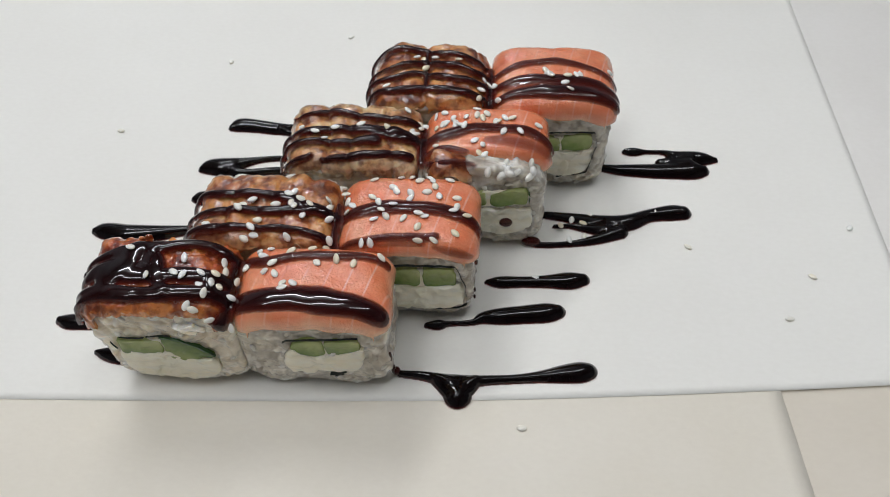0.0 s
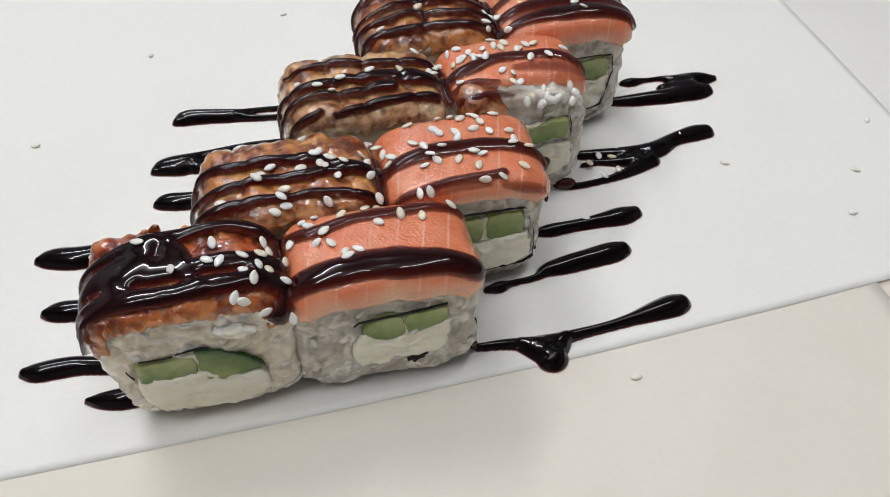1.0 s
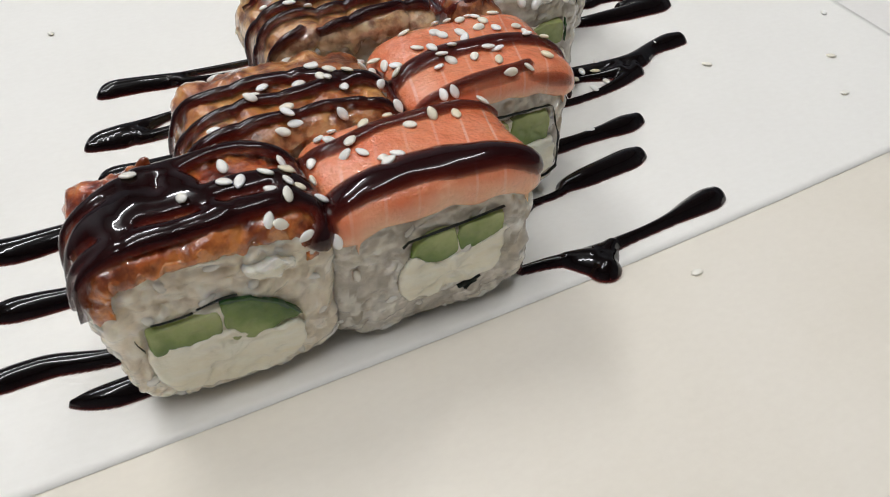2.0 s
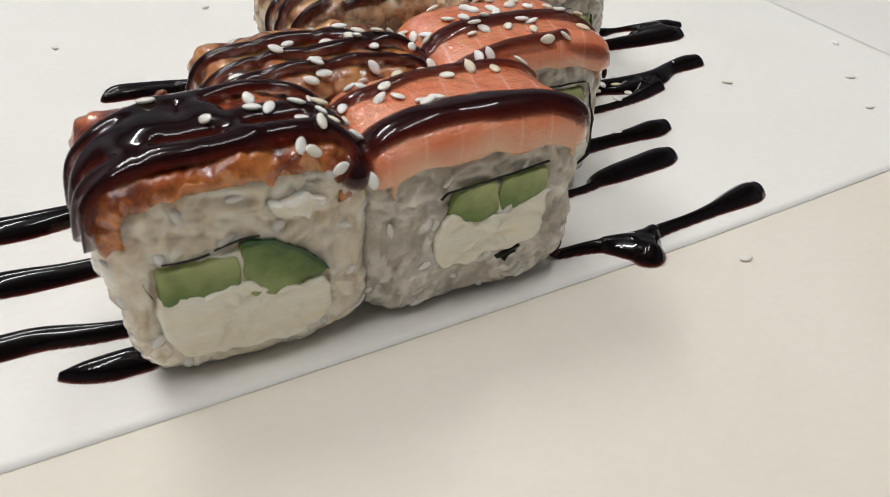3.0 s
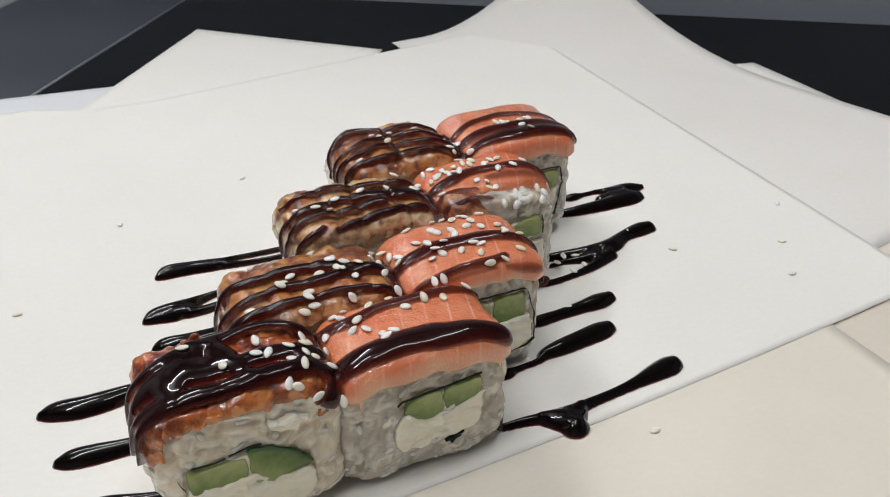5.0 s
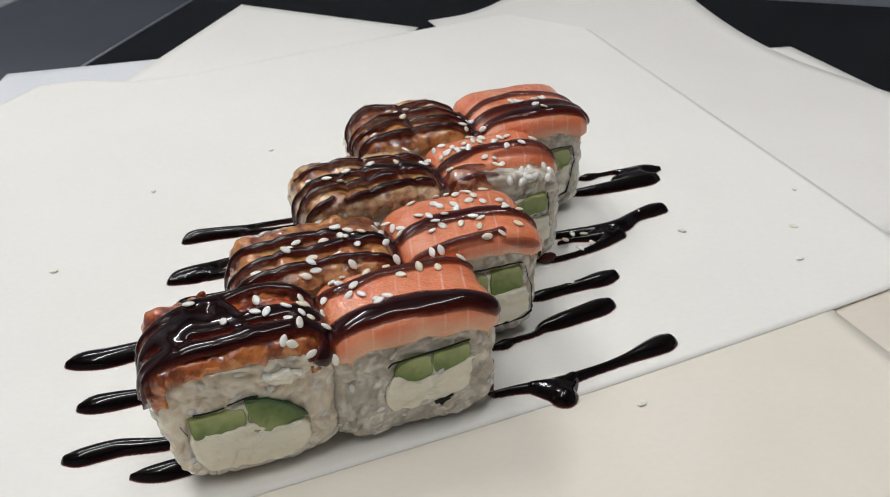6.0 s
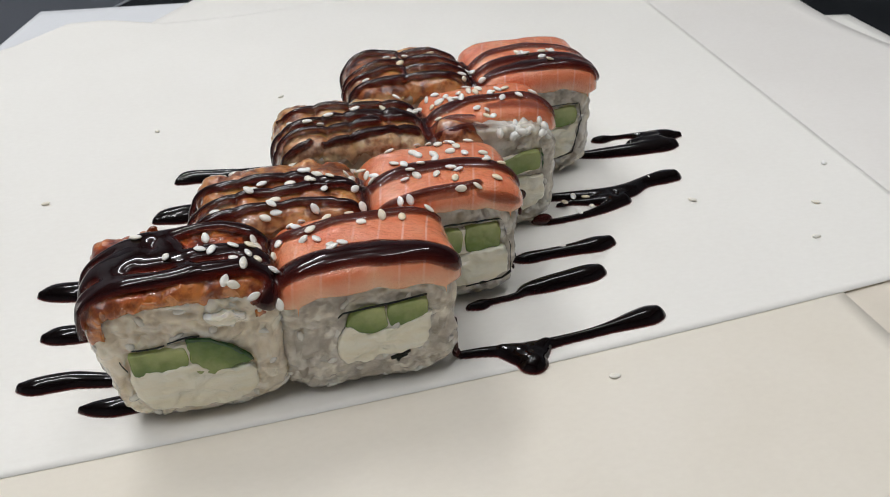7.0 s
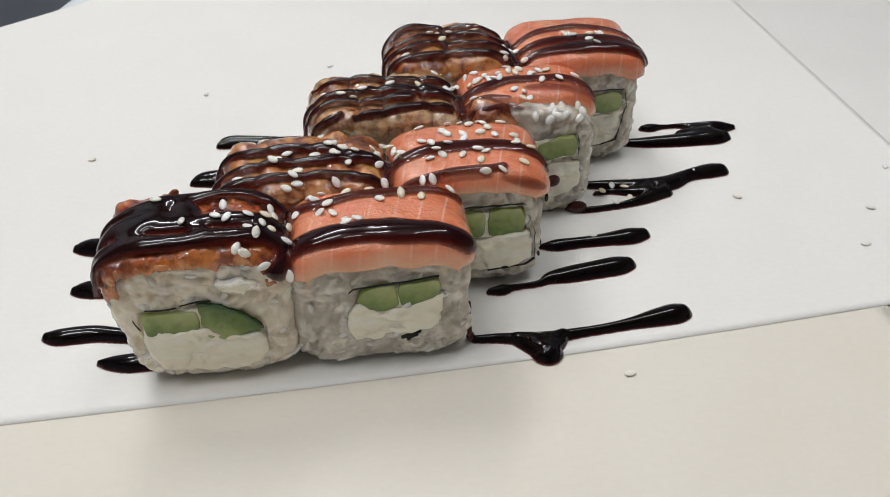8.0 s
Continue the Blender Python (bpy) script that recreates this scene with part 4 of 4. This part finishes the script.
def drizzle(r, strokes, label, high=0.38, seed=0.0, thin=()):
    (x0, xj, x1), (y0, y1), (te, ts) = r["x"], r["y"], r["top"]
    left = top_profile(x0, xj - 0.01, te, te - 0.82, 3.8)
    right = top_profile(xj + 0.01, x1, ts, ts - 0.62, 4.4, 0.06)
    low = min(te, ts) - 0.30
    left = left[: max(i for i in range(len(left)) if left[i, 1] > low and left[i, 0] < xj) + 1]
    right = right[min(i for i in range(len(right)) if right[i, 1] > low and right[i, 0] > xj):]
    line = respace(np.concatenate([left, right]), 0.036)
    for _ in range(4):
        line[1:-1] = 0.25 * line[:-2] + 0.5 * line[1:-1] + 0.25 * line[2:]
    edge = edge_path(y0 - 0.02, y1, 0.50, step=0.036)
    p = drape(line, edge)
    n = normals_of(p)
    u, w = unrolled(line, edge, x0, x1, (te + ts) / 2)
    flat = p.reshape(-1, 3)
    warp = np.stack([u.ravel(), w.ravel(), 0 * u.ravel()], -1)
    wu = u + 0.04 * fuzz(warp, 0.7, seed).reshape(u.shape)
    ww = w + 0.06 * fuzz(warp, 0.8, seed + 3).reshape(u.shape)
    broad = {1.0: 1.0, 2.0: 0.90, 3.0: 0.85, 4.0: 0.88}[r["seed"]]
    t = segment_field(wu, ww, [(high, [(a, b, c * broad if a < xj else c * 1.12) for a, b, c in s]) for s in strokes] + [(0.3 * high, s) for s in thin])
    eel_side = flat[:, 0] < xj
    t = np.where(t > 0, t * (1 + 0.8 * np.clip((xj + 0.15 - p[..., 0]) / 0.4, 0, 1)), t)
    t = np.where((t > 0) & (p[..., 0] < xj), 0.17 * np.tanh(np.maximum(t, 0) / 0.17), t)
    relief = np.zeros(len(flat))
    relief[eel_side] = 0.032 + 0.05 * fuzz(flat[eel_side], 0.8, r["seed"] + 20, 1) + 0.72 * eel_form(flat[eel_side], r["seed"] + 20)
    relief[~eel_side] = 0.035 * fuzz(flat[~eel_side], 1.2, r["seed"] + 30) + 0.004
    skin = p + n * (np.maximum(t, -0.09) + relief.reshape(u.shape))[..., None]
    faces = grid_faces(*u.shape, keep=(t > -0.06).ravel())
    v, f, film = compact(skin.reshape(-1, 3), faces, np.clip(t / np.where(p[..., 0] < xj, 0.18, 0.215), 0, 1).ravel())
    base = (xj, (y0 + y1) / 2, 2.0)
    ob = thing("sauce_drizzle", base, label, "sauce", "sauce drizzled on the sushi")
    over_eel = [q for q in f if v[list(q), 0].mean() < xj]
    over_salmon = [q for q in f if v[list(q), 0].mean() >= xj]
    for name, some in (("sauce_pool", over_eel), ("sauce_stripe", over_salmon)):
        for chunk in islands(len(v), some):
            cv, cf, cfilm = compact(v, chunk, film)
            part(name, cv, cf, SAUCE, ob, base=base, film=cfilm)
    return ob, (p, n, u, w, t, relief.reshape(u.shape))


DRIZZLE = "glossy dark brown sauce drizzled in stripes over two sushi pieces"
tops = []
tops.append(drizzle(ROWS[0], [
    [(-3.7, 1.16, 0.05), (-3.2, 1.22, 0.09), (-2.6, 1.42, 0.20), (-2.2, 1.52, 0.22), (-1.8, 1.60, 0.22), (-1.2, 1.74, 0.15), (-0.6, 1.78, 0.15), (-0.1, 1.62, 0.14), (0.6, 1.52, 0.15), (1.6, 1.70, 0.14), (2.6, 1.72, 0.13), (3.3, 1.65, 0.10)],
    [(-3.75, 0.80, 0.05), (-3.2, 0.84, 0.12), (-2.6, 0.98, 0.32), (-1.95, 0.94, 0.30), (-1.3, 0.86, 0.22), (-0.7, 0.92, 0.20), (-0.05, 0.92, 0.17)],
    [(-3.75, 0.50, 0.05), (-3.2, 0.52, 0.12), (-2.4, 0.46, 0.19), (-1.6, 0.40, 0.19), (-0.9, 0.48, 0.20), (-0.2, 0.58, 0.20), (0.5, 0.50, 0.28), (1.6, 0.56, 0.31), (2.6, 0.40, 0.30), (3.25, 0.28, 0.25), (3.45, 0.27, 0.12)],
    [(-3.7, 0.22, 0.05), (-3.2, 0.26, 0.10), (-2.6, 0.32, 0.13), (-1.9, 0.34, 0.12)],
    [(-0.05, 1.6, 0.13), (-0.03, 0.9, 0.16), (-0.03, 0.3, 0.14), (-0.03, 0.0, 0.11), (-0.03, -0.14, 0.06)],
    [(-2.1, 1.50, 0.28), (-2.25, 1.2, 0.36), (-2.5, 0.75, 0.30)],
    [(-1.75, 1.45, 0.22), (-1.65, 1.15, 0.28), (-1.5, 0.80, 0.18), (-1.25, 0.45, 0.17)],
    [(-0.42, 0.95, 0.15), (-0.40, 0.6, 0.18)],
], "glossy dark brown sauce stripes pooling over eel and salmon", seed=1.0))
tops.append(drizzle(ROWS[1], [
    [(-2.0, 3.3, 0.08), (-1.2, 3.42, 0.13), (-0.4, 3.42, 0.14), (0.45, 3.38, 0.15), (1.2, 3.15, 0.16), (1.95, 2.92, 0.16), (2.5, 3.05, 0.19), (3.55, 3.18, 0.20), (4.5, 3.05, 0.20), (5.2, 2.82, 0.17), (5.4, 2.8, 0.08)],
    [(-2.1, 2.8, 0.08), (-1.3, 2.86, 0.12), (-0.4, 2.92, 0.13), (0.55, 2.95, 0.14), (1.3, 3.05, 0.18), (1.9, 2.9, 0.14)],
    [(-2.0, 2.35, 0.07), (-1.1, 2.40, 0.12), (0.0, 2.40, 0.11), (0.9, 2.42, 0.12), (1.5, 2.35, 0.12), (1.95, 2.2, 0.10)],
] + [
    [(2.0, 2.05, 0.09), (2.6, 2.18, 0.12), (3.4, 2.27, 0.12), (4.2, 2.32, 0.10)],
    [(1.95, 3.3, 0.10), (1.94, 2.8, 0.14), (1.94, 2.1, 0.09)],
], DRIZZLE, seed=2.0, thin=[[(4.2, 2.02, 0.10), (4.6, 1.92, 0.17), (5.25, 1.95, 0.16)], [(2.2, 1.95, 0.08), (3.0, 2.0, 0.10), (3.9, 2.1, 0.10)]]))
tops.append(drizzle(ROWS[2], [
    [(0.5, 6.15, 0.05), (1.0, 6.10, 0.10), (1.63, 6.17, 0.12), (2.6, 6.02, 0.13), (3.64, 5.90, 0.14)],
    [(-0.4, 5.2, 0.09), (0.4, 5.42, 0.14), (1.2, 5.50, 0.16), (1.9, 5.58, 0.19), (2.8, 5.5, 0.26), (3.7, 5.40, 0.22), (4.4, 5.62, 0.20), (5.2, 5.80, 0.17), (6.2, 5.70, 0.17), (6.9, 5.45, 0.15), (7.1, 5.42, 0.08)],
    [(-0.3, 4.85, 0.08), (0.4, 5.0, 0.13), (1.0, 5.12, 0.12), (1.8, 5.08, 0.14), (2.6, 5.2, 0.20)],
] + [
    [(-0.2, 4.45, 0.07), (0.58, 4.52, 0.12), (1.1, 4.66, 0.11)],
    [(1.4, 4.55, 0.10), (2.0, 4.62, 0.15), (2.8, 4.75, 0.16), (3.4, 4.8, 0.14)],
    [(3.72, 5.9, 0.10), (3.72, 5.3, 0.15), (3.72, 4.7, 0.12)],
    [(3.85, 5.0, 0.10), (4.3, 5.1, 0.12), (4.75, 4.95, 0.10)],
    [(3.9, 4.62, 0.12), (4.5, 4.60, 0.13), (4.95, 4.45, 0.10)],
], DRIZZLE, seed=3.0, thin=[[(5.3, 5.38, 0.16), (5.9, 5.32, 0.24), (6.8, 5.15, 0.24)]]))
tops.append(drizzle(ROWS[3], [
    [(1.7, 8.0, 0.07), (2.35, 8.3, 0.11), (2.83, 8.62, 0.13), (4.07, 8.42, 0.12), (5.2, 8.2, 0.12)],
    [(1.6, 7.5, 0.07), (2.26, 7.68, 0.10), (3.63, 8.05, 0.12), (4.4, 7.9, 0.12), (5.25, 7.82, 0.13), (6.2, 8.22, 0.12), (7.06, 8.30, 0.13), (8.0, 8.05, 0.12), (8.7, 7.7, 0.10)],
    [(1.6, 7.1, 0.07), (2.3, 7.32, 0.10), (3.67, 7.55, 0.12), (4.5, 7.40, 0.12), (5.3, 7.40, 0.15), (6.2, 7.58, 0.20), (7.04, 7.55, 0.24), (8.0, 7.38, 0.22), (8.65, 7.1, 0.15)],
] + [
    [(1.7, 6.7, 0.07), (2.3, 6.88, 0.12), (3.71, 7.0, 0.14), (4.6, 6.92, 0.14), (5.3, 6.9, 0.15), (6.2, 7.08, 0.22), (7.0, 7.10, 0.28), (8.0, 7.0, 0.24), (8.7, 6.85, 0.14)],
    [(5.34, 8.2, 0.09), (5.34, 7.4, 0.14), (5.34, 6.8, 0.11)],
    [(3.65, 8.5, 0.07), (3.68, 7.6, 0.09), (3.7, 7.0, 0.08)],
], DRIZZLE, seed=4.0, thin=[[(5.8, 7.3, 0.2), (7.0, 7.32, 0.25), (8.4, 7.1, 0.2)]]))


# ---- sesame seeds ----
def seed_shape():
    v, f = grain_shape(10, 8)
    v = v.copy()
    k = (v[:, 2] + 1) / 2
    v[:, 0] *= (0.55 + 0.9 * np.sqrt(np.clip(1 - k, 0, 1)) * (0.4 + 0.6 * k + 0.3)) * 0.064
    v[:, 1] *= 0.033
    v[:, 2] *= 0.120
    return v, f


SEED_V, SEED_F = seed_shape()
SEED = part("sesame_seed", SEED_V, SEED_F, SESAME, base=(0, 0, 0))
tagged(SEED, "tiny pale cream sesame seed scattered on the food", "sesame seed", "sesame seeds")
first_seed = [True]


def lay_seed(place, out, rng, lean=0.25):
    out = (Vector(out) + Vector(rng.normal(0, lean, 3))).normalized()
    side = out.cross(Vector(rng.normal(0, 1, 3))).normalized()
    m = Matrix((out.cross(side), out, side)).transposed().to_4x4()
    m.translation = (Vector(place) + 0.028 * out) * CM
    if first_seed[0]:
        SEED.matrix_world = m
        first_seed[0] = False
    else:
        copy_thing(SEED, m)


def surface_at(row, x, y):
    p, n, u, w, t, relief = tops[row][1]
    k = np.argmin((p[..., 0] - x) ** 2 + (p[..., 1] - y) ** 2 + (3.2 - p[..., 2]) ** 2 * 0.05)
    i, j = np.unravel_index(k, u.shape)
    return p[i, j] + n[i, j] * (max(0.0, t[i, j]) + relief[i, j]), n[i, j]


rng = np.random.default_rng(12)
EEL_FRONT_SEEDS = [(-2.21, 1.5), (-1.05, 1.35), (-1.64, 0.8), (-1.1, 0.89), (-0.94, 0.84), (-0.27, 1.4), (-0.2, 1.2), (-0.03, 1.02), (-0.34, 0.96), (-0.59, 0.93),
                   (-0.56, 0.71), (-0.39, 0.75), (-0.26, 0.72), (-0.05, 0.6), (-0.45, 0.48), (-0.77, 0.25), (-0.61, 0.17), (-0.31, 0.0), (0.06, 0.0)]
SALMON_FRONT_SEEDS = [(0.42, 1.81), (0.65, 1.87), (0.54, 1.65), (0.19, 1.46), (0.79, 1.43), (0.66, 1.25), (0.87, 1.19), (1.08, 0.91), (1.12, 0.76), (1.31, 0.92),
                      (1.75, 1.48), (2.12, 1.6), (2.5, 1.53), (3.02, 1.74), (1.12, 1.84), (1.57, 1.92)]
EEL_NEXT_SEEDS = [(0.01, 3.22), (0.54, 3.09), (0.82, 3.32), (0.9, 3.48), (1.07, 3.24), (0.92, 3.11), (0.97, 2.98), (1.29, 3.08), (1.2, 2.84), (-0.27, 2.93), (-0.18, 3.08), (0.21, 2.66),
                  (0.15, 2.4), (0.2, 2.25), (0.0, 2.2), (0.94, 2.26), (-0.9, 2.5), (1.82, 2.28), (1.79, 2.2), (1.64, 3.37), (1.68, 3.09), (1.72, 2.82)]
SALMON_NEXT_SEEDS = [(2.03, 3.73), (2.1, 3.49), (2.25, 3.29), (2.2, 3.05), (2.7, 4.01), (2.71, 3.44), (2.88, 3.23), (2.96, 3.01), (3.04, 2.87), (2.8, 2.76), (3.2, 3.15), (3.55, 3.39),
                     (3.47, 2.82), (3.79, 2.95), (3.92, 2.88), (3.78, 2.59), (3.32, 4.06), (3.15, 3.74), (3.25, 3.63), (3.58, 4.1), (3.74, 3.98), (3.97, 4.1), (4.04, 4.02), (4.12, 3.82),
                     (3.57, 3.59), (3.91, 3.61), (4.21, 3.5), (4.44, 4.05), (4.62, 3.5), (4.6, 3.21), (4.54, 3.03), (4.83, 2.97), (4.6, 2.45), (3.82, 2.26), (4.16, 2.25), (2.76, 2.21), (2.61, 2.2)]
for row, spots in ((0, EEL_FRONT_SEEDS), (0, SALMON_FRONT_SEEDS), (1, EEL_NEXT_SEEDS), (1, SALMON_NEXT_SEEDS)):
    for x, y in spots:
        lay_seed(*surface_at(row, x, y), rng)
# the rear rolls: clusters as (x, y, spread x, spread y, count)
SPRINKLE = [
    (2, [(4.1, 5.9, 0.6, 0.4, 17), (1.6, 5.5, 0.9, 0.5, 6), (5.4, 6.0, 0.8, 0.35, 13), (5.0, 4.9, 0.8, 0.25, 5)]),
    (3, [(3.8, 7.7, 0.8, 0.5, 6), (5.3, 7.2, 0.35, 0.5, 7), (7.2, 7.6, 0.9, 0.5, 10)]),
]
for row, patches in SPRINKLE:
    r = ROWS[row]
    for cx, cy, sx, sy, count in patches:
        for _ in range(count):
            x = float(np.clip(rng.normal(cx, sx * 0.7), r["x"][0] + 0.2, r["x"][2] - 0.15))
            y = float(np.clip(rng.normal(cy, sy * 0.7), r["y"][0] + 0.1, r["y"][1] - 0.15))
            lay_seed(*surface_at(row, x, y), rng)
PAPER_SEEDS = [(0.65, 13.5), (-3.13, 12.07), (-5.76, 8.67), (14.96, 5.48), (12.73, 2.48), (6.2, -0.66), (10.6, 4.68), (13.6, 3.8)]
for x, y in PAPER_SEEDS:
    on_main = y > -0.2
    lay_seed((x, y, 0.0 if on_main else -0.02), (0, 0, 1), rng, 0.08)
STREAK_SEEDS = [(7.3, 5.2), (7.6, 5.4), (7.9, 5.3), (8.1, 5.55), (7.5, 4.72), (7.9, 4.85), (6.9, 2.45), (5.6, 2.3), (6.6, 3.42), (9.9, 5.8)]
for x, y in STREAK_SEEDS:
    lay_seed((x, y, 0.13), (0, 0, 1), rng, 0.15)


# ---- dabs of sauce run down onto the rice ----
def dab(name, place, size, parent, base, label, mat=SAUCE):
    v, f = grain_shape(12, 8)
    p = v * size
    p = p + (0.12 if mat is SAUCE else 0.9) * min(size) * fuzz(p, 0.15, place[0])[:, None] * v + place
    return part(name, p, f, mat, parent, label, base, film=np.full(len(p), 0.35))


ob, base, skin = salmons[0]
for place, size in (((3.25, 0.42, 1.05), (0.04, 0.05, 0.2)), ((3.27, 0.5, 0.42), (0.05, 0.08, 0.18)), ((3.31, 0.62, 0.12), (0.09, 0.1, 0.10))):
    dab("sauce_dab", place, size, ob, base, "dark brown sauce run down the rice")
ob, base, skin = salmons[1]
for place, size in (((5.09, 2.3, 2.15), (0.04, 0.05, 0.1)), ((5.07, 2.45, 0.9), (0.03, 0.05, 0.07)), ((5.07, 2.5, 0.55), (0.03, 0.05, 0.06))):
    dab("sauce_dab", place, size, ob, base, "small brown spot of sauce on the rice")
ob, base, skin = salmons[2]
dab("sauce_dab", (5.8, 4.44, 1.08), (0.17, 0.05, 0.16), ob, base, "round dark spot of sauce on the cream cheese")
dab("sauce_dab", (6.5, 4.62, 0.15), (0.25, 0.12, 0.15), ob, base, "dark brown sauce run down the rice")
ob, base, skin = eels[0]
for place, size in (((-1.98, 1.95, 3.10), (0.10, 0.045, 0.12)), ((-2.12, 1.97, 3.06), (0.12, 0.05, 0.07))):
    dab("eel_crumb", place, size, ob, base, "ragged golden crumb of grilled eel", EEL)
